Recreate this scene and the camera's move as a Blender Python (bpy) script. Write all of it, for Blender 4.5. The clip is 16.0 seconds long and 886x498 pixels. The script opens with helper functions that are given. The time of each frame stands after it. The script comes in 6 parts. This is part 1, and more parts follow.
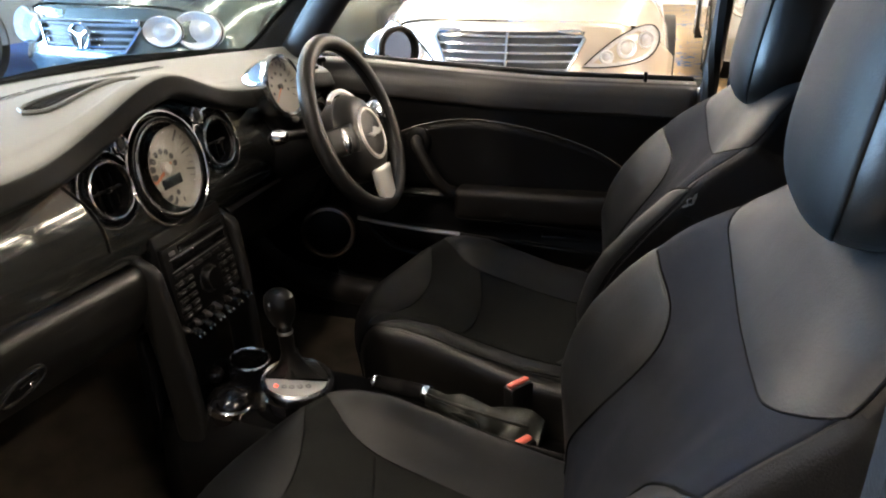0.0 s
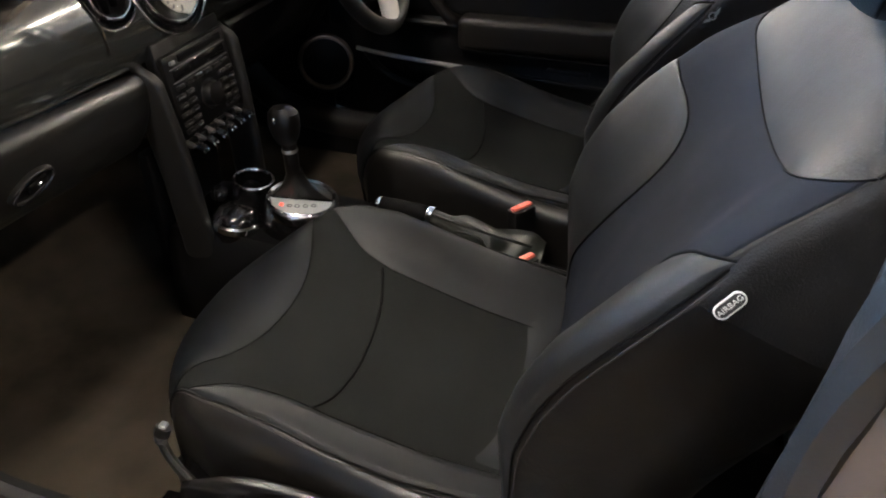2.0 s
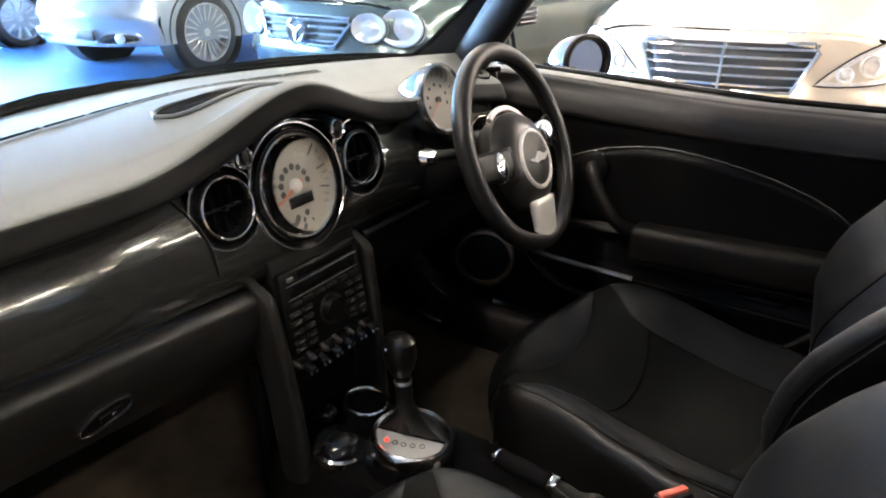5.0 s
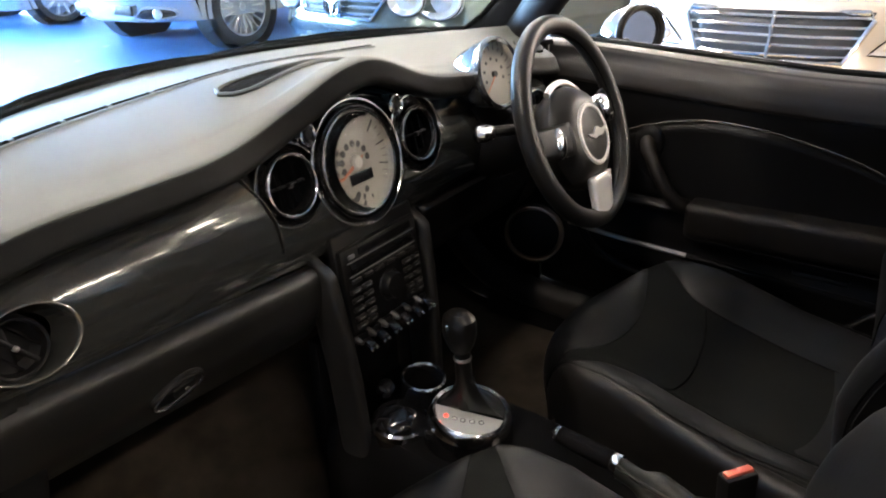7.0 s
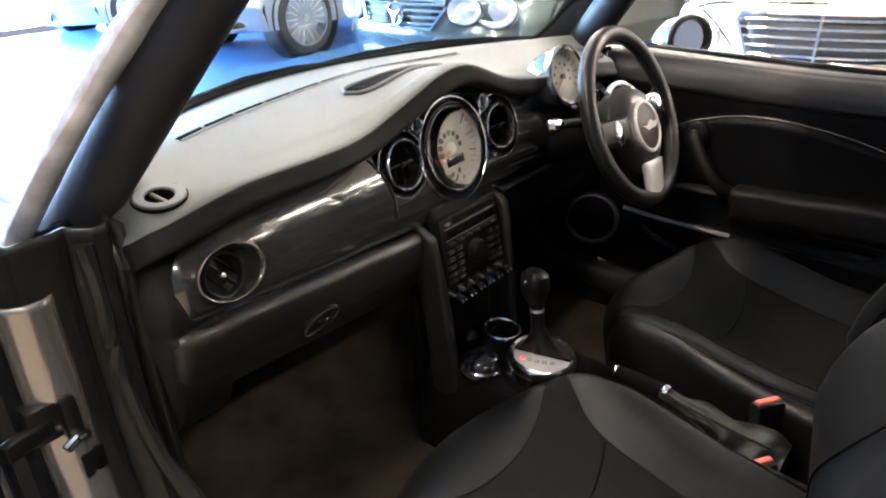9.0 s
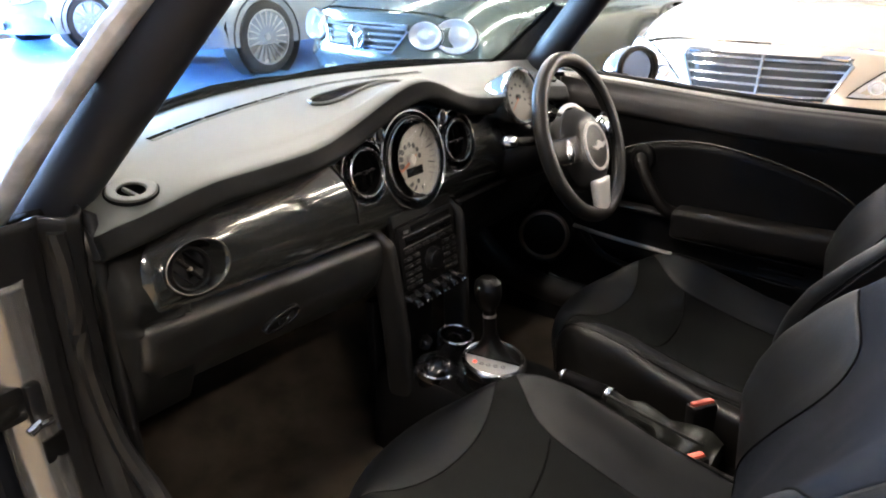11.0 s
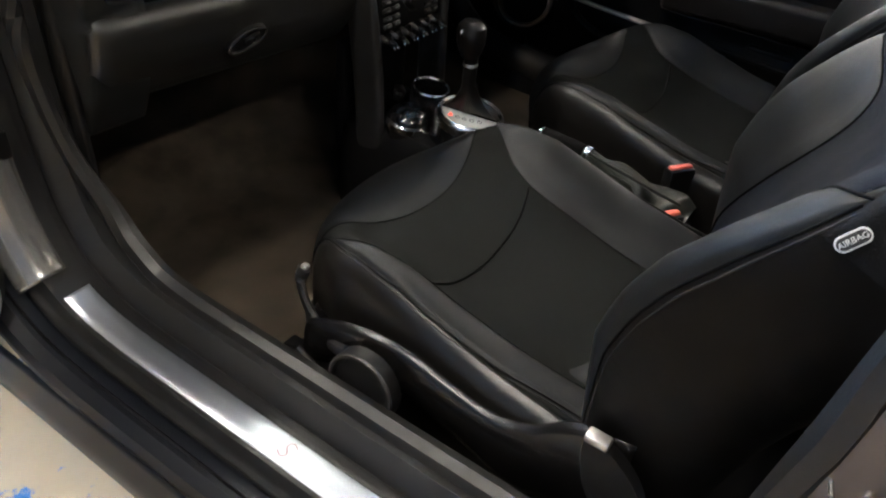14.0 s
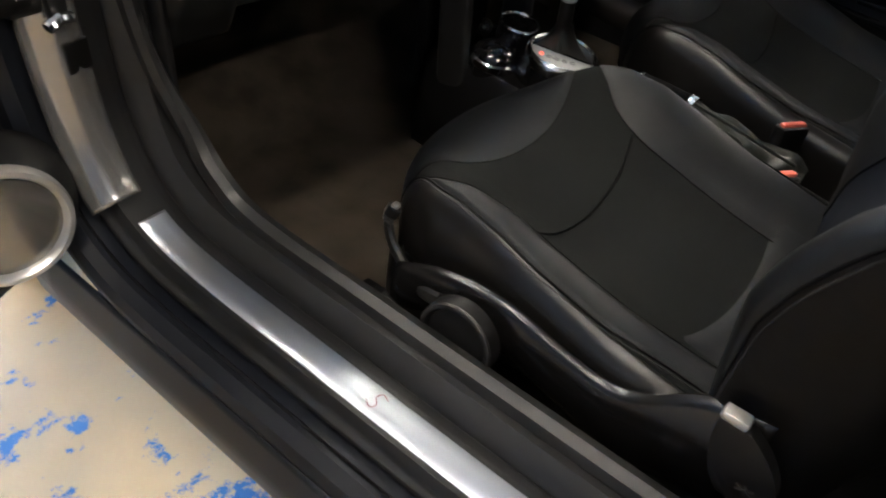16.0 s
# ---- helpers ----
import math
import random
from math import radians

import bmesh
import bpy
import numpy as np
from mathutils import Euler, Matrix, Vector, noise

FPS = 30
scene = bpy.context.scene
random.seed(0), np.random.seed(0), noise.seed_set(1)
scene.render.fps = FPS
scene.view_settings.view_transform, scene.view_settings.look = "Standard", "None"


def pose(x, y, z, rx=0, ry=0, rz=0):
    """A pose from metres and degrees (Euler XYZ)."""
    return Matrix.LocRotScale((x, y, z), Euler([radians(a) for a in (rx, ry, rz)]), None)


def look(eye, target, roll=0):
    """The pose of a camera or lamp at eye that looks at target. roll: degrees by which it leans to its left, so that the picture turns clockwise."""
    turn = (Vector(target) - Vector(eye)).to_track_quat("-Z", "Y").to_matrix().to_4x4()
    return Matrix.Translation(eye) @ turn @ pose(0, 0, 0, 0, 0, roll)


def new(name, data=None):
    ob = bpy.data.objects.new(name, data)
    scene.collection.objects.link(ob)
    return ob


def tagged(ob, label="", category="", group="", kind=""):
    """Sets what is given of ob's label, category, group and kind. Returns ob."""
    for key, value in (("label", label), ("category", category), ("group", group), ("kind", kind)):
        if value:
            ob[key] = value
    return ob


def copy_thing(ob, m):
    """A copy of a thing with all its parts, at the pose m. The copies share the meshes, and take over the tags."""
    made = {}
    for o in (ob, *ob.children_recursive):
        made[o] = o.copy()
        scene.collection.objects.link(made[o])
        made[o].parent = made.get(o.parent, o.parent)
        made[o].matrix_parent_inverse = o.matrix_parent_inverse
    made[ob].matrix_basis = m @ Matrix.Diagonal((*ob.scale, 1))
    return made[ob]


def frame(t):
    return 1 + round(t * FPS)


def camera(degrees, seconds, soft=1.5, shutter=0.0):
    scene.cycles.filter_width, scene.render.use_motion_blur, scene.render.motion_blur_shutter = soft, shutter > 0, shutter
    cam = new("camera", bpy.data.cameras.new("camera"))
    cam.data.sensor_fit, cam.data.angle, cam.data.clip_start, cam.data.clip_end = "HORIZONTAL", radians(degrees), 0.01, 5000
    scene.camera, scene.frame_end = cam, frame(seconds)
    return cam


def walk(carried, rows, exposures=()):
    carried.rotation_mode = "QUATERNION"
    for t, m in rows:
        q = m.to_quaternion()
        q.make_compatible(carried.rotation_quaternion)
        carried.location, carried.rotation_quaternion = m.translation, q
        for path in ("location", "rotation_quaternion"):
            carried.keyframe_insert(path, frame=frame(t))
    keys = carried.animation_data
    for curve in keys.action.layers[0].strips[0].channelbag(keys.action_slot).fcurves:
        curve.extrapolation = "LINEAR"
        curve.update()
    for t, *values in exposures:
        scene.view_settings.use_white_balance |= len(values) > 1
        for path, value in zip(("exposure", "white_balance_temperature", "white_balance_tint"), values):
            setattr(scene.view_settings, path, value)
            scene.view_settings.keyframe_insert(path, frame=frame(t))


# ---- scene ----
cam = camera(64.0, 16.0, soft=2.0, shutter=0.3)
PATH = [
    (0, (-0.901, 0.075, 1.131), (0.851, 0.605, 0.327), -0.7),
    (0.5, (-0.93, 0.085, 1.117), (0.81, 0.56, 0.254), 1.0),
    (1, (-0.936, 0.094, 1.097), (0.756, 0.544, 0.132), 2.0),
    (1.5, (-0.95, 0.102, 1.085), (0.677, 0.522, 0.0), 2.0),
    (2, (-0.938, 0.097, 1.073), (0.644, 0.536, -0.069), 1.3),
    (2.5, (-0.88, 0.092, 1.085), (0.694, 0.613, -0.034), 0.5),
    (3, (-0.777, 0.096, 1.098), (0.824, 0.738, 0.085), 0.8),
    (3.5, (-0.715, 0.088, 1.11), (0.895, 0.892, 0.238), -0.0),
    (4, (-0.692, 0.096, 1.119), (0.915, 0.995, 0.338), -0.3),
    (4.5, (-0.692, 0.091, 1.121), (0.875, 1.06, 0.343), -0.5),
    (6.8, (-0.712, 0.135, 1.126), (0.764, 1.19, 0.283), -1.5),
    (7, (-0.713, 0.135, 1.125), (0.748, 1.195, 0.262), -1.7),
    (7.5, (-0.722, 0.136, 1.12), (0.699, 1.205, 0.204), -2.4),
    (8, (-0.767, 0.129, 1.118), (0.605, 1.204, 0.137), -3.6),
    (8.5, (-0.84, 0.096, 1.136), (0.501, 1.218, 0.164), -4.2),
    (9, (-0.935, 0.045, 1.166), (0.454, 1.214, 0.326), -3.0),
    (9.2, (-0.957, 0.024, 1.166), (0.455, 1.189, 0.36), -2.3),
    (11.5, (-0.989, 0.008, 1.154), (0.504, 1.085, 0.373), -0.2),
    (12, (-0.981, 0.01, 1.137), (0.513, 1.087, 0.358), -0.6),
    (12.5, (-0.973, 0.015, 1.115), (0.521, 1.083, 0.323), -0.4),
    (13, (-0.972, 0.021, 1.108), (0.482, 1.026, 0.171), 1.8),
    (13.5, (-0.988, 0.048, 1.077), (0.422, 0.925, -0.038), 4.3),
    (14, (-1.006, 0.05, 1.041), (0.353, 0.837, -0.197), 6.8),
    (14.5, (-1.008, 0.042, 1.009), (0.308, 0.8, -0.292), 8.3),
    (15, (-1.015, 0.056, 0.992), (0.29, 0.784, -0.338), 9.9),
    (15.5, (-1.025, 0.088, 0.988), (0.276, 0.815, -0.346), 10.4),
    (16, (-1.015, 0.144, 0.98), (0.24, 0.928, -0.366), 9.3),
]
walk(cam, [(t, look(eye, target, roll)) for t, eye, target, roll in PATH],
     [(0, -0.15, 7350, 15), (1.0, 0.05, 7150, 14), (1.5, 0.2, 6900, 14), (2.0, 0.3, 6750, 14), (2.5, 0.4, 6750, 14), (3.0, 0.35, 6750, 12), (3.5, 0.4, 6700, 12), (4.5, 0.0, 6750, 14), (7.0, -0.05, 6800, 16), (8.5, 0.12, 6750, 16), (9.2, 0.22, 6750, 16), (12.5, 0.0, 6700, 15), (13.0, 0.1, 6550, 12), (14.5, 0.0, 6450, 11), (16.0, -0.12, 6500, 12)])

# ---------------------------------------------------------------- light
world = bpy.data.worlds.new("hall_air")
scene.world = world
world.use_nodes = True
world.node_tree.nodes["Background"].inputs["Color"].default_value = (0.75, 0.85, 1.0, 1)
world.node_tree.nodes["Background"].inputs["Strength"].default_value = 0.4
scene.view_settings.exposure = 0.0

# ---------------------------------------------------------------- helpers


def catmull(pts, n):
    """n points on a smooth line through pts."""
    p = [Vector(q) for q in pts]
    p = [p[0] * 2 - p[1]] + p + [p[-1] * 2 - p[-2]]
    out = []
    for i in range(n):
        s = i / (n - 1) * (len(p) - 3)
        k = min(int(s), len(p) - 4)
        t = s - k
        a, b, c, d = p[k:k + 4]
        out.append(0.5 * (2 * b + (c - a) * t + (2 * a - 5 * b + 4 * c - d) * t * t + (3 * b - a - 3 * c + d) * t ** 3))
    return out


def ramp(x, pts):
    """A straight-line function through the points (x, y)."""
    return float(np.interp(x, [a for a, _ in pts], [b for _, b in pts]))


def flow(x, pts):
    """A smooth function through the points (x, y)."""
    xs, ys = [a for a, _ in pts], [b for _, b in pts]
    n = len(xs)
    k = min(max(int(np.searchsorted(xs, x)) - 1, 0), n - 2)

    def slope(i):
        a, b = max(i - 1, 0), min(i + 1, n - 1)
        return (ys[b] - ys[a]) / (xs[b] - xs[a])
    h = xs[k + 1] - xs[k]
    t = min(max((x - xs[k]) / h, 0), 1)
    return (2 * t ** 3 - 3 * t * t + 1) * ys[k] + (t ** 3 - 2 * t * t + t) * h * slope(k) + (3 * t * t - 2 * t ** 3) * ys[k + 1] + (t ** 3 - t * t) * h * slope(k + 1)


def ease(x, a, b):
    t = min(max((x - a) / (b - a), 0), 1)
    return t * t * (3 - 2 * t)


def basis(origin, zdir, xdir=(1, 0, 0)):
    z = Vector(zdir).normalized()
    x = Vector(xdir)
    x = (x - z * x.dot(z)).normalized()
    y = z.cross(x)
    return Matrix.Translation(origin) @ Matrix((x, y, z)).transposed().to_4x4()


def grid(fn, nu, nv, wrap=False, bm=None):
    """A sheet fn(u, v), u and v from 0 to 1; wrap closes it along u."""
    bm = bm or bmesh.new()
    cols = nu if wrap else nu + 1
    vs = [[bm.verts.new(fn(i / nu, j / nv)) for i in range(cols)] for j in range(nv + 1)]
    for j in range(nv):
        for i in range(nu):
            k = (i + 1) % cols
            bm.faces.new((vs[j][i], vs[j][k], vs[j + 1][k], vs[j + 1][i]))
    return bm


def revolve(profile, m, n=40, sx=1.0, sy=1.0, bm=None):
    """Turns the line of (radius, height) about the z axis of m."""
    bm = bm or bmesh.new()
    rings = []
    for r, h in profile:
        if r < 1e-6:
            rings.append([bm.verts.new(m @ Vector((0, 0, h)))])
        else:
            rings.append([bm.verts.new(m @ Vector((sx * r * math.cos(2 * math.pi * i / n), sy * r * math.sin(2 * math.pi * i / n), h))) for i in range(n)])
    for a, b in zip(rings, rings[1:]):
        for i in range(n):
            k = (i + 1) % n
            if len(a) == 1 and len(b) > 1:
                bm.faces.new((a[0], b[k], b[i]))
            elif len(b) == 1 and len(a) > 1:
                bm.faces.new((a[i], a[k], b[0]))
            elif len(a) > 1:
                bm.faces.new((a[i], a[k], b[k], b[i]))
    return bm


def ring(m, r, tube_r, n=48, k=10, sx=1.0, sy=1.0, bm=None):
    """A torus about the z axis of m."""
    bm = bm or bmesh.new()
    vs = []
    for i in range(n):
        a = 2 * math.pi * i / n
        vs.append([bm.verts.new(m @ Vector((sx * (r + tube_r * math.cos(b)) * math.cos(a), sy * (r + tube_r * math.cos(b)) * math.sin(a), tube_r * math.sin(b))))
                   for b in (2 * math.pi * j / k for j in range(k))])
    for i in range(n):
        for j in range(k):
            bm.faces.new((vs[i][j], vs[(i + 1) % n][j], vs[(i + 1) % n][(j + 1) % k], vs[i][(j + 1) % k]))
    return bm


def tube(pts, r, k=8, closed=False, flat=1.0, up=(0, 0, 1), bm=None):
    """A round bar along pts; r is a radius or one for each point; flat squeezes it along up."""
    bm = bm or bmesh.new()
    pts = [Vector(p) for p in pts]
    n = len(pts)
    rs = r if isinstance(r, (list, tuple)) else [r] * n
    vs = []
    for i in range(n):
        d = (pts[(i + 1) % n] - pts[i - 1]) if closed else (pts[min(i + 1, n - 1)] - pts[max(i - 1, 0)])
        d.normalize()
        w = Vector(up) - d * Vector(up).dot(d)
        w = w.normalized() if w.length > 1e-4 else d.orthogonal().normalized()
        s = d.cross(w)
        vs.append([bm.verts.new(pts[i] + rs[i] * (math.cos(a) * s + flat * math.sin(a) * w)) for a in (2 * math.pi * j / k for j in range(k))])
    for i in range(n if closed else n - 1):
        for j in range(k):
            bm.faces.new((vs[i][j], vs[(i + 1) % n][j], vs[(i + 1) % n][(j + 1) % k], vs[i][(j + 1) % k]))
    if not closed:
        bm.faces.new(vs[0])
        bm.faces.new(vs[-1][::-1])
    return bm


def rbox(size, m, bevel=0.004, seg=2, bm=None):
    """A box with rounded edges, centred on m."""
    b = bmesh.new()
    bmesh.ops.create_cube(b, size=1, matrix=Matrix.Diagonal((*size, 1)))
    if bevel:
        bmesh.ops.bevel(b, geom=b.edges[:], offset=min(bevel, min(size) * 0.49), segments=seg, affect="EDGES", profile=0.5)
    b.transform(m)
    if bm is None:
        return b
    merge(bm, b)
    return bm


def merge(bm, b):
    index = {v: bm.verts.new(v.co) for v in b.verts}
    for f in b.faces:
        bm.faces.new([index[v] for v in f.verts])
    b.free()


def slab(outline, depth, m, bevel=0.0, bm=None):
    """An outline of (x, y) in the plane of m, drawn out to depth along z."""
    b = bmesh.new()
    low = [b.verts.new(Vector((x, y, 0))) for x, y in outline]
    top = [b.verts.new(Vector((x, y, depth))) for x, y in outline]
    n = len(outline)
    b.faces.new(low[::-1])
    cap = b.faces.new(top)
    for i in range(n):
        b.faces.new((low[i], low[(i + 1) % n], top[(i + 1) % n], top[i]))
    if bevel:
        bmesh.ops.bevel(b, geom=list(cap.edges), offset=bevel, segments=2, affect="EDGES", profile=0.5)
    b.transform(m)
    if bm is None:
        return b
    merge(bm, b)
    return bm


def thing(name, label, category, at=(0, 0, 0), group="", kind=""):
    ob = new(name)
    ob.empty_display_size = 0.05
    ob.matrix_world = Matrix.Translation(at)
    return tagged(ob, label, category, group, kind)


def world_of(ob):
    m = ob.matrix_basis.copy()
    while ob.parent:
        m = ob.parent.matrix_basis @ ob.matrix_parent_inverse @ m
        ob = ob.parent
    return m


def part(name, bm, material, parent=None, label="", thick=0.0, sharp=35, smooth=0):
    """Links a bmesh, whose places are those of the world, as one mesh under parent."""
    bmesh.ops.recalc_face_normals(bm, faces=bm.faces[:])
    me = bpy.data.meshes.new(name)
    bm.to_mesh(me)
    bm.free()
    me.materials.append(material)
    me.shade_smooth()
    me.set_sharp_from_angle(angle=radians(sharp))
    ob = new(name, me)
    if parent:
        ob.parent = parent
        ob.matrix_parent_inverse = world_of(parent).inverted()
    if thick:
        s = ob.modifiers.new("thickness", "SOLIDIFY")
        s.thickness, s.offset = thick, -1
    if smooth:
        s = ob.modifiers.new("rounding", "SUBSURF")
        s.levels = s.render_levels = smooth
    return tagged(ob, label)


# ---------------------------------------------------------------- materials


def material(name, color, rough=0.5, metal=0.0, vary=0.15, scale=8.0, bump=0.0, bump_scale=300.0, coat=0.0, second=None, spec=0.5, crease=0.0):
    """A surface with broad and fine variation of tone and gloss, and a fine relief."""
    m = bpy.data.materials.new(name)
    m.use_nodes = True
    t = m.node_tree
    n, link = t.nodes, t.links.new
    p = n["Principled BSDF"]
    co = n.new("ShaderNodeTexCoord")
    broad = n.new("ShaderNodeTexNoise")
    broad.inputs["Scale"].default_value = scale
    broad.inputs["Detail"].default_value = 5
    link(co.outputs["Object"], broad.inputs["Vector"])
    mix = n.new("ShaderNodeMix")
    mix.data_type = "RGBA"
    a = second or tuple(c * (1 - vary) for c in color)
    b = color if second else tuple(min(1, c * (1 + vary)) for c in color)
    mix.inputs["A"].default_value, mix.inputs["B"].default_value = (*a, 1), (*b, 1)
    span = n.new("ShaderNodeMapRange")
    span.inputs["From Min"].default_value, span.inputs["From Max"].default_value = 0.35, 0.65
    link(broad.outputs["Fac"], span.inputs["Value"])
    link(span.outputs["Result"], mix.inputs["Factor"])
    link(mix.outputs["Result"], p.inputs["Base Color"])
    gloss = n.new("ShaderNodeMapRange")
    gloss.inputs["To Min"].default_value, gloss.inputs["To Max"].default_value = max(0.02, rough * 0.85), min(1, rough * 1.15)
    link(broad.outputs["Fac"], gloss.inputs["Value"])
    link(gloss.outputs["Result"], p.inputs["Roughness"])
    p.inputs["Metallic"].default_value = metal
    p.inputs["Coat Weight"].default_value = coat
    p.inputs["Coat Roughness"].default_value = 0.05
    p.inputs["Specular IOR Level"].default_value = spec
    if bump:
        fine = n.new("ShaderNodeTexNoise")
        fine.inputs["Scale"].default_value = bump_scale
        fine.inputs["Detail"].default_value = 3
        link(co.outputs["Object"], fine.inputs["Vector"])
        bp = n.new("ShaderNodeBump")
        bp.inputs["Strength"].default_value = bump
        bp.inputs["Distance"].default_value = 0.0006
        link(fine.outputs["Fac"], bp.inputs["Height"])
        if crease:
            fold = n.new("ShaderNodeTexNoise")
            fold.inputs["Scale"].default_value = 22
            fold.inputs["Detail"].default_value = 4
            fold.inputs["Distortion"].default_value = 0.6
            link(co.outputs["Object"], fold.inputs["Vector"])
            soft = n.new("ShaderNodeBump")
            soft.inputs["Strength"].default_value = crease
            soft.inputs["Distance"].default_value = 0.004
            link(fold.outputs["Fac"], soft.inputs["Height"])
            link(soft.outputs["Normal"], bp.inputs["Normal"])
        link(bp.outputs["Normal"], p.inputs["Normal"])
    return m


def glowing(name, color, strength):
    m = bpy.data.materials.new(name)
    m.use_nodes = True
    p = m.node_tree.nodes["Principled BSDF"]
    p.inputs["Base Color"].default_value = (*color, 1)
    p.inputs["Emission Color"].default_value = (*color, 1)
    p.inputs["Emission Strength"].default_value = strength
    return m


def clear(name, tint=(1, 1, 1), rough=0.0, bend=1.3):
    m = bpy.data.materials.new(name)
    m.use_nodes = True
    p = m.node_tree.nodes["Principled BSDF"]
    p.inputs["Base Color"].default_value = (*tint, 1)
    p.inputs["Transmission Weight"].default_value = 1
    p.inputs["Roughness"].default_value = rough
    p.inputs["IOR"].default_value = bend
    return m


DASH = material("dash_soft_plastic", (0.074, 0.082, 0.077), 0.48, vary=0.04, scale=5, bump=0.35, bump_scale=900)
# same dash plastic, with the shade on its front put into the colour
SHADED_DASH = material("shaded_dash_front", (0.0048, 0.0050, 0.0049), 0.6, vary=0.05, scale=5, bump=0.35, bump_scale=900, spec=0.14)
PLASTIC = material("dark_plastic", (0.0042, 0.0041, 0.0043), 0.42, vary=0.1, bump=0.3, bump_scale=700, spec=0.16)
LOWER = material("lower_dash_plastic", (0.0125, 0.012, 0.0115), 0.40, vary=0.06, bump=0.3, bump_scale=700, spec=0.28)
GLOVE = material("soft_glovebox_plastic", (0.0090, 0.0088, 0.0083), 0.36, vary=0.06, bump=0.3, bump_scale=700, spec=0.5)
WHEEL = material("wheel_leather", (0.011, 0.0105, 0.0102), 0.36, vary=0.10, scale=30, bump=0.35, bump_scale=420, spec=0.35)
SPOKE = material("bright_silver_paint", (0.74, 0.72, 0.69), 0.38, metal=0.35, vary=0.03)
GLOSS = material("gloss_black_plastic", (0.006, 0.006, 0.0065), 0.12, vary=0.1, coat=0.4)
TRIM = material("anthracite_trim", (0.052, 0.054, 0.052), 0.16, metal=0.6, vary=0.004, scale=14, coat=0.9)
LEATHER = material("grey_leather", (0.0058, 0.0064, 0.0072), 0.50, vary=0.10, scale=9, bump=0.35, bump_scale=420, spec=0.20, crease=0.12)
DARK_LEATHER = material("dark_leather", (0.0060, 0.0054, 0.0050), 0.34, vary=0.12, scale=9, bump=0.3, bump_scale=420, spec=0.40, crease=0.18)
# darker copy of the dark leather, coloured for the shade on backrest sides
SHADED_LEATHER = material("shaded_leather_side", (0.0024, 0.0022, 0.0021), 0.5, vary=0.1, scale=9, bump=0.3, bump_scale=420, spec=0.12, crease=0.4)
FABRIC = material("dark_blue_fabric", (0.0060, 0.0066, 0.0064), 0.75, vary=0.10, scale=20, bump=0.9, bump_scale=1300, spec=0.05)
# the dark fabric again, with blue daylight mixed into its colour
DAYLIT_FABRIC = material("daylit_fabric", (0.0042, 0.0056, 0.0090), 0.75, vary=0.10, scale=20, bump=0.9, bump_scale=1300, spec=0.08)
THREAD = material("dark_seam", (0.0022, 0.0022, 0.0023), 0.8, bump=0.8, bump_scale=1500, spec=0.05)
STITCH = material("pale_stitching", (0.022, 0.021, 0.022), 0.8, bump=0.8, bump_scale=1500, spec=0.1)
RUBBER = material("rubber_seal", (0.0095, 0.0094, 0.0096), 0.38, vary=0.1, bump=0.3, bump_scale=500, spec=0.23)
CARPET = material("brown_grey_carpet", (0.034, 0.027, 0.020), 0.95, vary=0.4, scale=9, bump=1.0, bump_scale=600, spec=0.1)
CHROME = material("chrome", (0.88, 0.88, 0.88), 0.08, metal=1, vary=0.03)
SATIN = material("satin_silver", (0.62, 0.60, 0.57), 0.33, metal=0.85, vary=0.02)
ALU = material("brushed_aluminium", (0.40, 0.42, 0.45), 0.35, metal=0.95, vary=0.012, scale=25, bump=0.10, bump_scale=900)
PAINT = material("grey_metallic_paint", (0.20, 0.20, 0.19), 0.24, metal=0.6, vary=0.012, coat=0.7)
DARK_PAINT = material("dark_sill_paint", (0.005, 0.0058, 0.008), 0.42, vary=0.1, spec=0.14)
# car paint browned to stand for reflections on the door post
TINTED_POST = material("reflection_tinted_paint", (0.055, 0.040, 0.033), 0.38, metal=0.2, vary=0.15, scale=14, coat=0.2)
DIAL = material("cream_dial", (0.27, 0.255, 0.22), 0.5, vary=0.05)
INK = material("black_print", (0.02, 0.02, 0.02), 0.5)
NEEDLE = material("orange_needle", (0.40, 0.13, 0.06), 0.45)
DARK_RED = material("dark_red_print", (0.16, 0.025, 0.03), 0.45)
RED = material("red_button", (0.62, 0.12, 0.08), 0.4, vary=0.06)
LED = glowing("red_lamp", (1.0, 0.06, 0.03), 1.80)
DIM = material("dim_grey_print", (0.10, 0.10, 0.10), 0.5, vary=0.04)
CAPPING = material("door_capping_plastic", (0.017, 0.0152, 0.0140), 0.45, vary=0.05, bump=0.3, bump_scale=700, spec=0.4)
SPEAKER = material("dull_bronze_trim", (0.26, 0.20, 0.16), 0.30, metal=0.7, vary=0.03)
RIM = material("dark_satin_trim", (0.22, 0.21, 0.19), 0.25, metal=0.8, vary=0.02, coat=0.4)
PILLAR = material("grey_pillar_trim", (0.011, 0.0115, 0.015), 0.55, vary=0.06, bump=0.4, bump_scale=900, spec=0.3)
SKIRT = material("satin_black_skirt", (0.0050, 0.0048, 0.0048), 0.24, vary=0.1, bump=0.3, bump_scale=700, spec=0.45)
JAMB = material("silver_jamb_paint", (0.25, 0.245, 0.235), 0.24, metal=0.75, vary=0.03, coat=0.5)
# pillar paint made pale to hold the daylight glaring on it
EDGE = material("daylit_pillar_paint", (0.50, 0.51, 0.53), 0.35, metal=0.3, vary=0.25, scale=30, coat=0.3)
PADDED = material("dark_padded_door_trim", (0.0075, 0.0066, 0.0060), 0.5, vary=0.06, bump=0.3, bump_scale=700, spec=0.25)
MATTE = material("matte_black_rubber", (0.004, 0.004, 0.0042), 0.95, vary=0.1, spec=0.03)
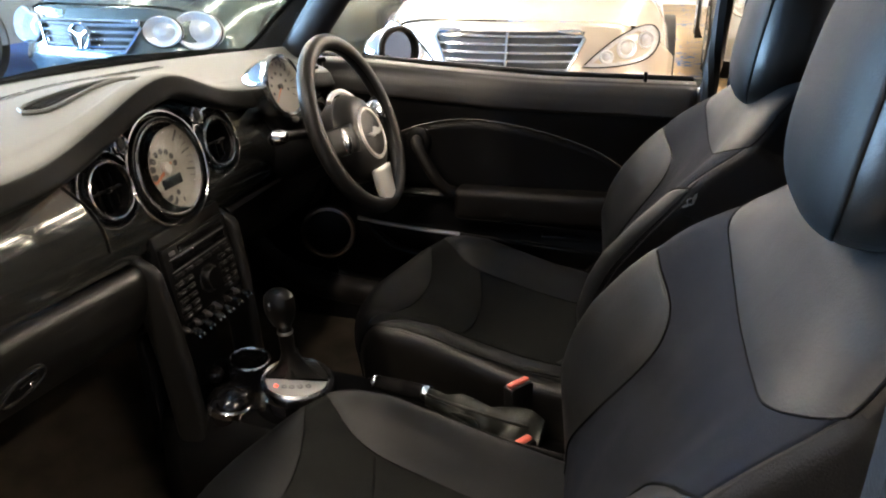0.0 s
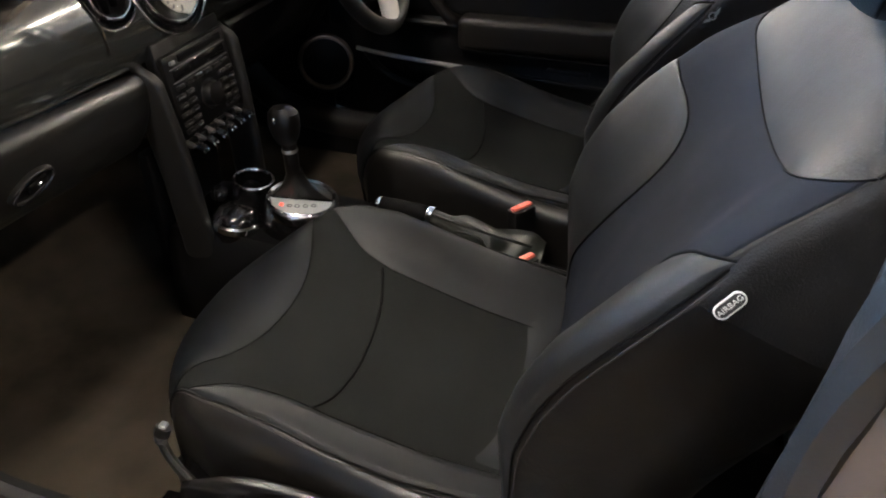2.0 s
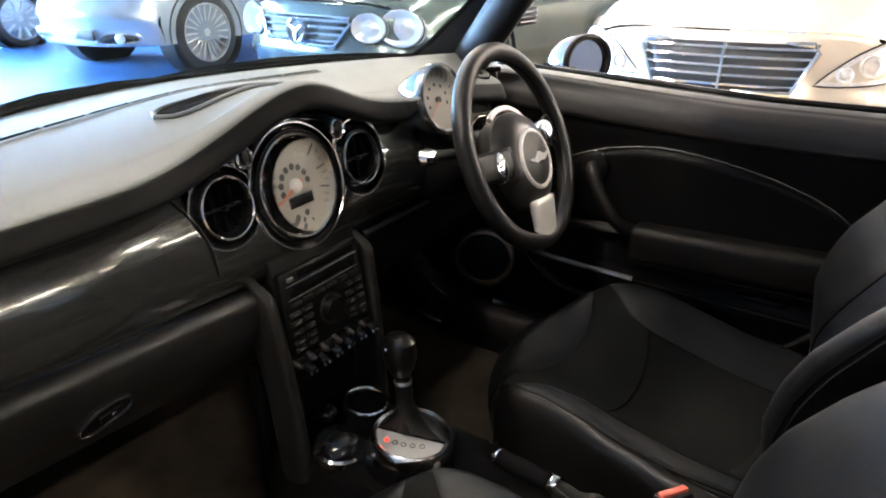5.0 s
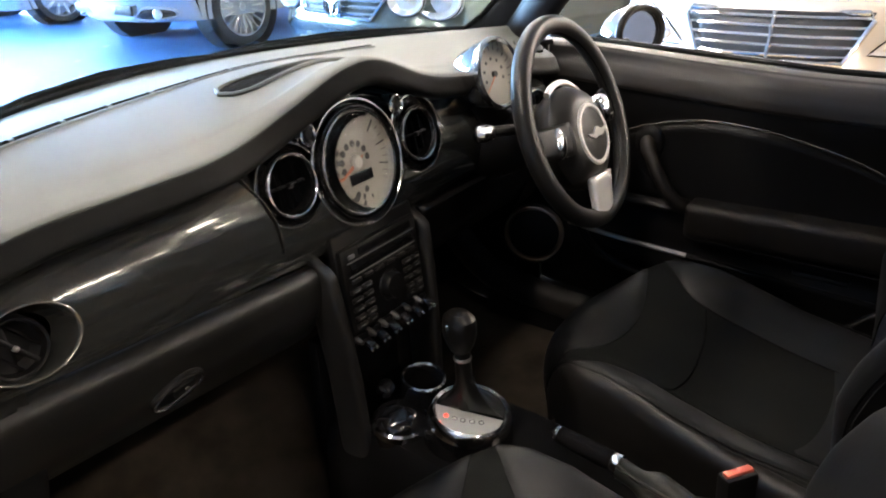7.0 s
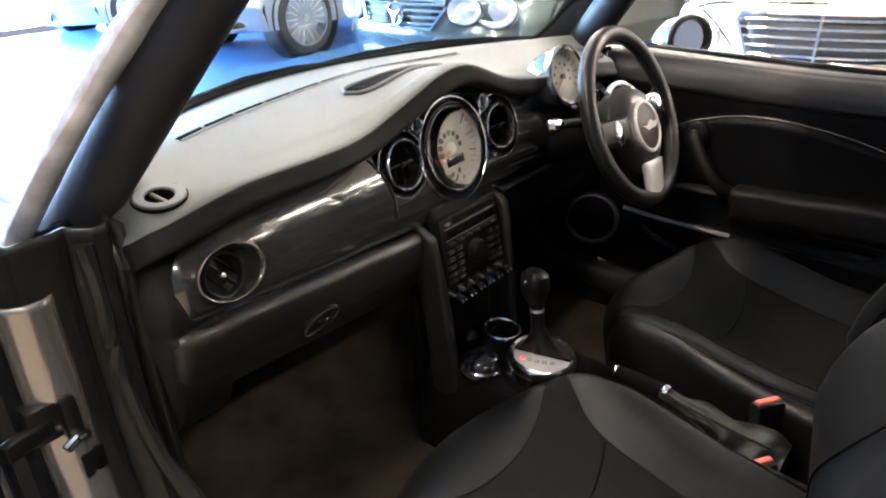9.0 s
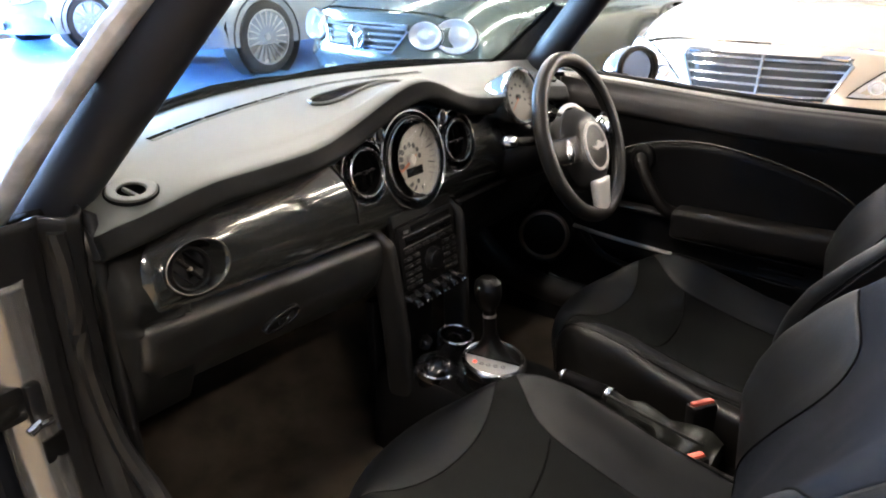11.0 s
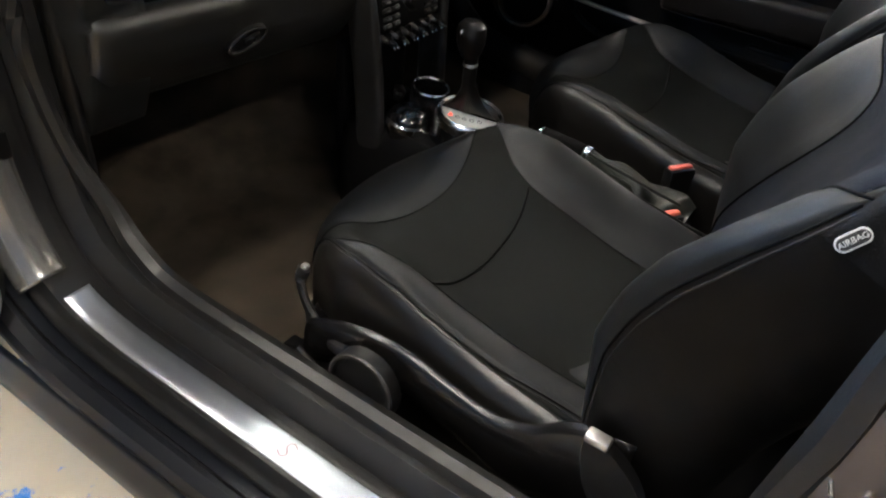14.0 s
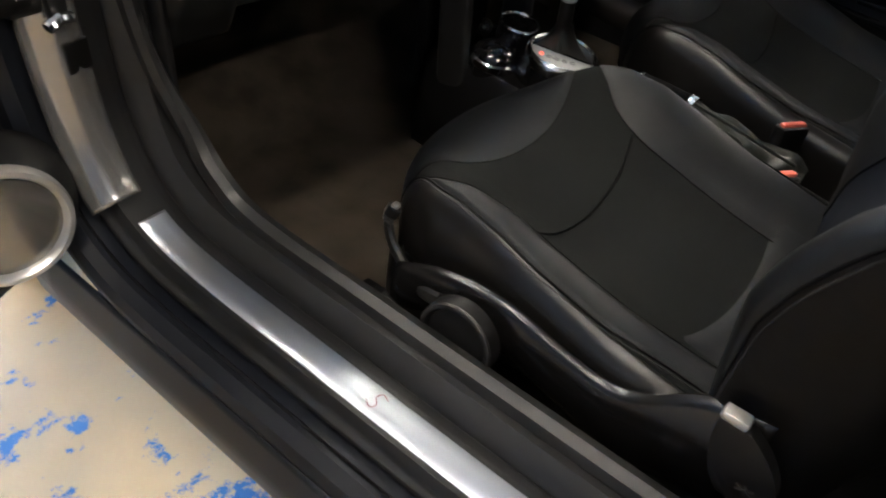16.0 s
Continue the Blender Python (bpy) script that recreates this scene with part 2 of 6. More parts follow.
GAITER = material("creased_grey_leather", (0.0105, 0.0115, 0.0098), 0.40, vary=0.2, scale=40, bump=0.6, bump_scale=420, spec=0.22, crease=0.6)
BEZEL = material("bright_bezel_chrome", (0.95, 0.94, 0.93), 0.17, metal=1, vary=0.02)
WOVEN = material("dark_woven_side", (0.0038, 0.0038, 0.0042), 0.75, vary=0.25, scale=220, bump=1.0, bump_scale=700, spec=0.15)
WHITE = material("white_print", (0.75, 0.75, 0.73), 0.5, vary=0.04)
GLASS = clear("dial_glass")
SCREEN = bpy.data.materials.new("windscreen_glass")
SCREEN.use_nodes = True
t = SCREEN.node_tree
see, sheen, mixed = t.nodes.new("ShaderNodeBsdfTransparent"), t.nodes.new("ShaderNodeBsdfGlossy"), t.nodes.new("ShaderNodeMixShader")
sheen.inputs["Roughness"].default_value = 0.02
mixed.inputs["Fac"].default_value = 0.025
t.links.new(see.outputs["BSDF"], mixed.inputs[1])
see.inputs["Color"].default_value = (0.72, 0.76, 0.76, 1)
t.links.new(sheen.outputs["BSDF"], mixed.inputs[2])
t.links.new(mixed.outputs["Shader"], t.nodes["Material Output"].inputs["Surface"])
BADGE = material("pale_badge_enamel", (0.62, 0.62, 0.60), 0.3, metal=0.2, vary=0.03)
MIRROR = material("mirror_glass", (0.50, 0.56, 0.66), 0.02, metal=1, vary=0.0)

# ---------------------------------------------------------------- the car's shell


def along(path, profile, v0=0.0, v1=1.0, n=60):
    """Sweeps a profile of (x, h) along a path in the plane of y and z; h stands square on the path."""
    line = catmull([(0, y, z) for y, z in path], 240)

    def at(u, v):
        s = (v0 + (v1 - v0) * v) * 239
        k = min(int(s), 238)
        p = line[k].lerp(line[k + 1], s - k)
        d = (line[min(k + 2, 239)] - line[max(k - 1, 0)]).normalized()
        up = Vector((0, -d.z, d.y))
        q = u * (len(profile) - 1)
        j = min(int(q), len(profile) - 2)
        f = q - j
        x = profile[j][0] * (1 - f) + profile[j + 1][0] * f
        h = profile[j][1] * (1 - f) + profile[j + 1][1] * f
        return Vector((x, 0, 0)) + p + up * h
    return grid(at, (len(profile) - 1) * 3, n)


shell = thing("hatchback_shell", "grey hatchback car shell with one door aperture open", "car body", (0, 0.3, 0))
SILL = [(-0.62, 0.37), (0.0, 0.37), (0.45, 0.37), (0.68, 0.373), (0.77, 0.40), (0.815, 0.45), (0.84, 0.53), (0.85, 0.65), (0.85, 0.80), (0.84, 0.88)]
for side, flip in (("left", 1), ("right", -1)):
    mx = Matrix.Diagonal((flip, 1, 1, 1))
    bm = along(SILL if flip > 0 else [(-0.62, 0.300), (-0.1, 0.300), (0.4, 0.300), (0.95, 0.300)], [(-0.575, -0.15), (-0.598, -0.03), (-0.603, 0.014), (-0.612, 0.026), (-0.626, 0.028), (-0.638, 0.016), (-0.646, 0.004), (-0.655, 0.006), (-0.662, 0.008),
                      (-0.706, 0.008), (-0.712, -0.004), (-0.722, -0.012)])
    bm.transform(mx)
    lip = along(SILL if flip > 0 else [(-0.62, 0.300), (-0.1, 0.300), (0.4, 0.300), (0.95, 0.300)], [(-0.722, -0.012), (-0.738, -0.006), (-0.752, -0.004), (-0.765, -0.012), (-0.772, -0.03)])
    lip.transform(mx)
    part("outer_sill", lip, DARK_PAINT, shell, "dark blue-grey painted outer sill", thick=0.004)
    part("sill", bm, RUBBER if flip > 0 else PLASTIC, shell, "black door sill with rubber seal lips", thick=0.004)
    bm = grid(lambda u, v: Vector((ramp(u, [(0, -0.772), (0.15, -0.776), (0.4, -0.782), (0.65, -0.776), (0.85, -0.757), (1, -0.70)]), -0.62 + 1.52 * v, ramp(u, [(0, 0.342), (0.4, 0.29), (0.65, 0.245), (0.85, 0.205), (1, 0.185)]))), 12, 30)
    bm.transform(mx)
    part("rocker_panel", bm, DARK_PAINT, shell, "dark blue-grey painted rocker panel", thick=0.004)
bm = along(SILL, [(-0.556, -0.15), (-0.570, -0.06), (-0.582, -0.01), (-0.590, 0.012), (-0.600, 0.022), (-0.606, 0.018)], 0.0, 0.66)
part("sill_trim", bm, CAPPING, shell, "brown-grey plastic trim inside the sill", thick=0.004)
bm = along(SILL, [(-0.664, 0.0105), (-0.668, 0.013), (-0.700, 0.013), (-0.704, 0.0105)], 0.075, 0.432, 60)
plate = part("sill_plate", bm, ALU, shell, "brushed aluminium scuff plate", thick=0.003)
for gx, gh in ((-0.650, 0.0062), (-0.7195, -0.0085), (-0.744, -0.0035), (-0.6325, 0.0235)):
    bm = along(SILL, [(gx + 0.0018, gh), (gx, gh + 0.0016), (gx - 0.0018, gh)], 0.02, 0.62, 60)
    part("sill_groove", bm, MATTE, shell, "matte groove in the sill rubber", thick=0.001)
bm = along(SILL, [(-0.672, 0.009), (-0.679, 0.017), (-0.692, 0.021), (-0.710, 0.020), (-0.724, 0.012), (-0.735, -0.002)], 0.485, 0.90, 40)
part("hinge_jamb", bm, JAMB, shell, "grey painted metal door jamb", thick=0.003)
line = catmull([(-0.602, 0.0, 0.402), (-0.602, 0.45, 0.40), (-0.602, 0.66, 0.402), (-0.602, 0.735, 0.43), (-0.605, 0.775, 0.48), (-0.622, 0.805, 0.56), (-0.634, 0.820, 0.68), (-0.636, 0.818, 0.86)], 80)
bm = tube(line, [0.016 - 0.005 * ease(i / 79, 0.45, 0.75) for i in range(80)], 8)
part("door_seal", bm, RUBBER, shell, "black rubber door seal")
# kick trim curving from the sill up to the dash end
outer = catmull([(-0.600, 0.60, 0.345), (-0.600, 0.70, 0.350), (-0.600, 0.78, 0.366), (-0.600, 0.83, 0.405), (-0.600, 0.855, 0.47), (-0.600, 0.865, 0.56)], 30)
inner = catmull([(-0.545, 0.63, 0.262), (-0.545, 0.718, 0.266), (-0.545, 0.804, 0.273), (-0.545, 0.881, 0.290), (-0.545, 0.938, 0.335), (-0.545, 0.960, 0.410), (-0.545, 0.952, 0.55)], 30)
bm = grid(lambda u, v: outer[min(29, int(u * 29.001))].lerp(inner[min(29, int(u * 29.001))], v) + Vector((0.010, -0.004, 0.010)) * math.sin(math.pi * v), 29, 10)
part("kick_trim", bm, CAPPING, shell, "brown-grey kick trim rising from the sill", thick=0.003)
# check strap and hinge on the jamb
bm = rbox((0.06, 0.03, 0.05), pose(-0.715, 0.845, 0.66), 0.006)
rbox((0.09, 0.018, 0.022), pose(-0.735, 0.835, 0.655, 0, 0, 15), 0.004, bm=bm)
rbox((0.02, 0.02, 0.06), pose(-0.70, 0.83, 0.655), 0.005, bm=bm)
part("door_hinge", bm, PLASTIC, shell, "black door hinge")
bm = tube([(-0.69, 0.822, 0.63), (-0.705, 0.815, 0.635), (-0.72, 0.812, 0.63)], 0.006)
part("hinge_pin", bm, CHROME, shell)
rb = rbox((0.03, 0.006, 0.035), pose(-0.69, 0.828, 0.585, 0, 0, 10), 0.003)
part("jamb_plug", rb, PLASTIC, shell)


def pillar(flip, dy):
    """Front roof pillar, raked back and leaning in."""
    def at(u, v):
        z = 0.80 + 0.50 * v
        k = (z - 0.87) / 0.19
        cx, cy = 0.58 - 0.06 * k, 0.85 - 0.17 * k
        a = 2 * math.pi * u
        x = cx + 0.022 + 0.034 * math.cos(a) + 0.012 * math.sin(a)
        y = cy + 0.040 + 0.052 * math.sin(a)
        return Vector((flip * x, y + dy, z))
    return grid(at, 20, 16, wrap=True)


for flip in (-1, 1):
    part("windscreen_pillar", pillar(flip, 0.0), PILLAR, shell, "dark roof pillar trim")
    rail = catmull([(flip * 0.690, 0.905, 0.845), (flip * 0.672, 0.885, 0.875), (flip * 0.640, 0.805, 0.970), (flip * 0.598, 0.752, 1.048), (flip * 0.566, 0.702, 1.107), (flip * 0.515, 0.60, 1.20), (flip * 0.465, 0.50, 1.30)], 40)
    bm = tube(rail, 0.019, 12, flat=0.8)
    part("pillar_outer", bm, EDGE, shell, "worn paint on the outer roof pillar, paled as by daylight")
    # rear door post and the trim behind it
    bm = grid(lambda u, v: Vector((flip * (0.655 - 0.02 * math.sin(math.pi * u) - 0.16 * max(0, v - 0.55)), -0.042 - 0.13 * u - 0.05 * v, 0.36 + 0.95 * v)), 8, 20)
    part("door_post", bm, PLASTIC, shell, "dark plastic door post trim", thick=0.02)
    bm = tube(catmull([(flip * 0.655, 0.004, 0.40), (flip * 0.66, -0.008, 0.55), (flip * 0.662, -0.022, 0.75), (flip * 0.655, -0.034, 0.95), (flip * 0.60, -0.04, 1.15), (flip * 0.54, -0.06, 1.28)], 40), 0.017, 8)
    part("post_seal", bm, RUBBER, shell, "black rubber door seal")
    bm = grid(lambda u, v: Vector((flip * (0.64 + 0.02 * math.sin(3 * v)), -0.145 - 0.95 * u, 0.36 + 0.46 * v)), 10, 8)
    part("rear_side_trim", bm, LOWER, shell, "dark rear side trim panel", thick=0.02)
    bm = grid(lambda u, v: Vector((flip * (0.70 + 0.08 * math.sin(math.pi * (0.15 + 0.7 * v))), -0.110 - 1.12 * u, 0.22 + 0.63 * v)), 10, 12)
    part("rear_quarter_panel", bm, PAINT, shell, "grey painted rear quarter panel", thick=0.01)
bm = grid(lambda u, v: Vector((ramp(u, [(0, -0.664), (0.12, -0.676), (0.7, -0.712), (1, -0.757)]), 0.016 - 0.046 * v + ramp(u, [(0, 0), (0.12, -0.006), (0.7, -0.085), (1, -0.098)]), 0.345 + 0.62 * v)), 14, 14)
part("post_jamb", bm, TINTED_POST, shell, "painted door post behind the striker, browned as by reflections", thick=0.006)
bm = grid(lambda u, v: Vector((-0.684 - 0.036 * u + 0.004 * v * v, -0.002 - 0.082 * u - 0.02 * v, 0.36 + (0.30 + 0.05 * u) * v)), 8, 10)
part("lower_post_trim", bm, PLASTIC, shell, "dark plastic trim low on the door post", thick=0.005)
# the door lock's striker on the near post
bm = tube([(-0.684, -0.024, 0.722), (-0.698, -0.026, 0.724), (-0.702, -0.029, 0.723), (-0.702, -0.043, 0.716), (-0.698, -0.048, 0.715), (-0.690, -0.050, 0.714)], 0.0017)
tube([(-0.690, -0.040, 0.734), (-0.701, -0.038, 0.733), (-0.702, -0.046, 0.722)], 0.0016, bm=bm)
part("door_striker", bm, RIM, shell, "dull steel lock striker")
bm = tube([(-0.694, -0.036, 0.682), (-0.704, -0.036, 0.690), (-0.706, -0.042, 0.693), (-0.704, -0.049, 0.690), (-0.702, -0.054, 0.706)], 0.0022)
part("belt_loop", bm, CHROME, shell, "bright steel belt loop")

# roof, floor, bulkheads
bm = grid(lambda u, v: Vector(((u - 0.5) * (1.0 - 0.05 * v), 0.43 - 1.45 * v, 1.30 + 0.06 * math.sin(math.pi * u) + 0.05 * math.sin(math.pi * min(1, v + 0.15)))), 12, 14)
part("roof", bm, PAINT, shell, "grey painted roof with dark lining", thick=0.03)
bm = grid(lambda u, v: Vector((-0.64 + 1.28 * u, -1.05 + 2.40 * v, ramp(v, [(0, 0.36), (0.3, 0.36), (0.34, 0.215), (0.86, 0.21), (0.93, 0.27), (1.0, 0.50)]) + 0.004 * noise.noise((u * 9, v * 14, 0)))), 30, 60)
part("carpet_floor", bm, CARPET, shell, "worn brown-grey carpet", thick=0.01)
# black sheets added in place of shade on the rear carpet
for x in (-0.36, 0.36):
    part("rear_dark_sheet", rbox((0.44, 0.36, 0.012), pose(x, -0.03, 0.232), 0.004), MATTE, shell, "added black sheet that darkens the carpet behind the seat")
part("front_bulkhead", rbox((1.28, 0.03, 0.40), pose(0, 1.32, 0.60), 0.005), MATTE, shell)
bm = grid(lambda u, v: Vector((-0.60 + 1.20 * u, -0.55 - 0.10 * v + 0.03 * math.cos(9 * u), 0.38 + 0.42 * v)), 14, 8)
part("rear_seat_back", bm, DARK_LEATHER, shell, "dark leather rear bench backrest", thick=0.08)
bm = grid(lambda u, v: Vector((-0.60 + 1.20 * u, -0.58 + 0.42 * v, 0.40 + 0.03 * math.sin(3.1 * v))), 14, 6)
part("rear_seat_cushion", bm, DARK_LEATHER, shell, "", thick=0.06)

# unseen tailgate, added so that less light enters from behind
bm = grid(lambda u, v: Vector((-0.62 + 1.24 * u, -1.06 - 0.03 * math.sin(math.pi * u), 0.30 + 0.62 * v)), 12, 8)
part("tailgate", bm, PAINT, shell, "grey painted tailgate", thick=0.03)
for flip in (-1, 1):
    bm = grid(lambda u, v: Vector((flip * (0.60 - 0.10 * v), -0.80 - 0.27 * u + 0.10 * v * u, 0.84 + 0.47 * v)), 6, 8)
    part("rear_pillar", bm, PLASTIC, shell, "dark rear roof pillar", thick=0.03)


def wscreen_y(x):
    return 1.17 - 0.80 * x * x


bm = tube(catmull([(0.622, 1.12, 0.47), (0.620, 1.05, 0.385), (0.618, 0.97, 0.322), (0.616, 0.88, 0.298), (0.614, 0.74, 0.288), (0.614, 0.40, 0.285), (0.614, 0.0, 0.285)], 50), 0.030, 12, flat=1.3)
part("sill_moulding", bm, CAPPING, shell, "dark moulding over the far sill")
# road wheels, which carry the shell
for x in (-0.66, 0.66):
    for y in (1.38, -0.95):
        wm = basis((x, y, 0.29), (x, 0, 0), (0, 1, 0))
        tyre = part("wheel", revolve([(0.19, -0.08), (0.25, -0.085), (0.285, -0.07), (0.29, 0.0), (0.285, 0.07), (0.25, 0.085), (0.19, 0.08)], wm, 36), RUBBER, shell, "black tyre")
        part("rim", revolve([(0.195, 0.078), (0.185, 0.06), (0.06, 0.045), (0, 0.05)], wm, 36), SATIN, tyre)
# cowl, wipers, bonnet and windscreen
bm = grid(lambda u, v: Vector((-0.66 + 1.32 * u, wscreen_y(-0.66 + 1.32 * u) + 0.01 + 0.14 * v, 0.876 + 0.004 * math.sin(math.pi * v) - 0.04 * v)), 30, 4)
part("cowl", bm, MATTE, shell, "black plastic cowl under the windscreen", thick=0.01)
bm = grid(lambda u, v: Vector((-0.72 + 1.44 * u, wscreen_y(-0.72 + 1.44 * u) + 0.13 + 0.85 * v, 0.835 + 0.015 * math.sin(math.pi * u) - 0.10 * v - 0.16 * v ** 2)), 24, 12)
part("bonnet", bm, PAINT, shell, "grey painted bonnet", thick=0.01)
line = [(x, wscreen_y(x) + 0.012, 0.905) for x in [-0.57 + 1.14 * i / 30 for i in range(31)]]
part("windscreen_edge", tube(line, 0.009, 8, flat=0.7), MATTE, shell, "black edge of the windscreen")
for x0, x1 in ((-0.42, 0.12), (0.05, 0.55)):
    line = [(x0 + (x1 - x0) * s, wscreen_y(x0 + (x1 - x0) * s) + 0.03 - 0.02 * s, 0.898 + 0.012 * math.sin(math.pi * s)) for s in (0, 0.25, 0.5, 0.75, 1)]
    wiper = part("wiper", tube(catmull(line, 16), 0.007, 6), MATTE, shell, "black wiper arm")
    part("wiper_blade", tube([Vector(p) + Vector((0.02, 0.015, 0.004)) for p in line], 0.005, 6), MATTE, wiper)
for flip in (-1, 1):
    brim = catmull([(flip * 0.475, 0.955, 0.903), (flip * 0.505, 0.948, 0.910), (flip * 0.557, 0.945, 0.927), (flip * 0.600, 0.935, 0.955), (flip * 0.625, 0.905, 0.990), (flip * 0.622, 0.850, 1.040)][:6 if flip > 0 else 3], 40)
    foot = catmull([(flip * 0.50, 0.930, 0.880), (flip * 0.57, 0.900, 0.880), (flip * 0.610, 0.895, 0.890), (flip * 0.640, 0.880, 0.920), (flip * 0.650, 0.850, 0.970), (flip * 0.640, 0.810, 1.030)][:6 if flip > 0 else 3], 40)
    bm = grid(lambda u, v: brim[min(39, int(u * 39.001))].lerp(foot[min(39, int(u * 39.001))], v), 39, 5)
    part("pillar_foot", bm, PILLAR, shell, "grey trim rounding the corner of the windscreen", thick=0.004)
    part("corner_edge", tube(brim, 0.006, 8), MATTE, shell, "black rounded corner edge of the windscreen")
bm = grid(lambda u, v: Vector(((u - 0.5) * (1.18 - 0.24 * v), wscreen_y((u - 0.5) * 1.18) * (1 - v) + v * (0.49 - 0.12 * (u - 0.5) ** 2), 0.90 + 0.42 * v)), 20, 8)
screen = part("windscreen", bm, SCREEN, shell, "clear curved windscreen", thick=0.004)
screen.visible_shadow = False

# ---------------------------------------------------------------- dashboard
dash = thing("dashboard", "grey and black dashboard with dark metallic trim and chrome ringed dials", "dashboard", (0, 0.85, 0.55))


def hump(x):
    return 0.064 * math.exp(-((x - 0.03) / (0.158 if x < 0.03 else 0.128)) ** 2)


def droop(x):
    """How far the dash front sinks towards its ends."""
    return 0.020 * ease(abs(x), 0.42, 0.60)


def dash_top(x, v):
    h, yb = hump(x), wscreen_y(x)
    o = -0.018 * ease(abs(x - 0.02), 0.14, 0.30)
    d = droop(x)
    e = 0.034 * ease(abs(x), 0.562, 0.606) ** 2
    pts = [(0, yb + 0.02, 0.904), (0, yb * 0.7 + 0.87 * 0.3, 0.910), (0, yb * 0.4 + 0.86 * 0.6, 0.907 + 0.2 * h), (0, 0.852, 0.895 + 0.60 * h - 0.3 * d), (0, 0.826 + o / 2 + e, 0.888 + 0.88 * h - 0.6 * d),
           (0, 0.804 + o + e, 0.880 + 0.99 * h - 0.9 * d), (0, 0.793 + o + e, 0.866 + h - d), (0, 0.790 + o + e, 0.847 + h - d), (0, 0.812 + e, 0.839 + h - d)]
    s = v * (len(pts) - 1)
    return s, pts


DASH_X = 0.600


def dash_at(u, v):
    x = -DASH_X + 2 * DASH_X * u
    s, pts = dash_top(x, v)
    k = min(int(s), len(pts) - 2)
    t = s - k
    p = [Vector(q) for q in pts]
    a = p[max(k - 1, 0)] if k else p[0] * 2 - p[1]
    b, c = p[k], p[k + 1]
    d = p[k + 2] if k + 2 < len(p) else p[-1] * 2 - p[-2]
    q = 0.5 * (2 * b + (c - a) * t + (2 * a - 5 * b + 4 * c - d) * t * t + (3 * b - a - 3 * c + d) * t ** 3)
    return Vector((x, q.y, q.z - 0.016 * ease(abs(x), 0.565, 0.602) ** 2))


part("dash_brow", grid(lambda u, v: dash_at(u, 0.66 + 0.34 * v), 180, 32), SHADED_DASH, dash, "soft front edge of the dash top, coloured as shaded", thick=0.004)
bm = grid(lambda u, v: dash_at(u, 0.66 * v), 180, 72)
gone = [f for f in bm.faces if (abs(f.calc_center_median().x) - 0.535) ** 2 + (f.calc_center_median().y - 0.821) ** 2 / 0.72 < 0.0235 ** 2]
bmesh.ops.delete(bm, geom=gone, context="FACES")
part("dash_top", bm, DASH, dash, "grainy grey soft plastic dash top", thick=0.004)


def on_dash(x, y, lift=0.0):
    """The place on the dash top over (x, y)."""
    best = min((dash_at((x + DASH_X) / (2 * DASH_X), v / 200) for v in range(0, 130)), key=lambda p: abs(p.y - y))
    return Vector((x, y, best.z + lift))


# the long slit before the windscreen
line = [(x, wscreen_y(x) * 0.62 + 0.87 * 0.38 - 0.025) for x in [-0.43 + 0.70 * i / 39 for i in range(40)]]
part("demister_slit", tube([on_dash(x, y, 0.0005) for x, y in line], 0.0050, 6, flat=0.4), MATTE, dash, "dark demister slit")
part("demister_lip", tube([on_dash(x, y - 0.009, 0.0) for x, y in line], 0.0035, 6, flat=0.6), DASH, dash)
for i in range(9):
    k = 3 + i * 4
    p, q = on_dash(*line[k], 0.001), on_dash(*line[k + 1], 0.001)
    part("slit_bridge", rbox((0.006, 0.012, 0.004), Matrix.Translation(p), 0.001), DASH, dash)

# oval defroster grille over the dials
c0, c1 = (-0.125, 0.920), (0.115, 0.905)
axis = (Vector((*c1, 0)) - Vector((*c0, 0))).normalized()
mid = [(c0[0] + (c1[0] - c0[0]) * s, c0[1] + (c1[1] - c0[1]) * s) for s in [i / 24 for i in range(25)]]
wide = [0.033 * (1 - i / 24) ** 0.85 * math.sqrt(max(0.0, 1 - (1 - min(1, i / 24 / 0.22)) ** 2)) + 0.0008 for i in range(25)]
loop = [on_dash(p[0] - axis.y * w, p[1] + axis.x * w, 0.002) for p, w in zip(mid, wide)] + [on_dash(p[0] + axis.y * w, p[1] - axis.x * w, 0.002) for p, w in list(zip(mid, wide))[::-1]]
grille = part("defroster_grille", tube(loop, 0.0035, 6, closed=True), DASH, dash, "narrow teardrop air outlet")
bm = bmesh.new()
left, right = loop[:25], loop[25:][::-1]
row = [(bm.verts.new(a - Vector((0, 0, 0.001))), bm.verts.new(b - Vector((0, 0, 0.001)))) for a, b in zip(left, right)]
for a, b in zip(row, row[1:]):
    bm.faces.new((a[0], a[1], b[1], b[0]))
part("outlet_floor", bm, MATTE, grille, thick=0.002)
for k in range(5):
    f = 0.16 + 0.17 * k
    part("slat", tube([right[i].lerp(left[i], f + 0.012 * (i - 8)) + Vector((0, 0, 0.0025)) for i in range(2, 15 - k)], 0.0009, 5), LOWER, grille)

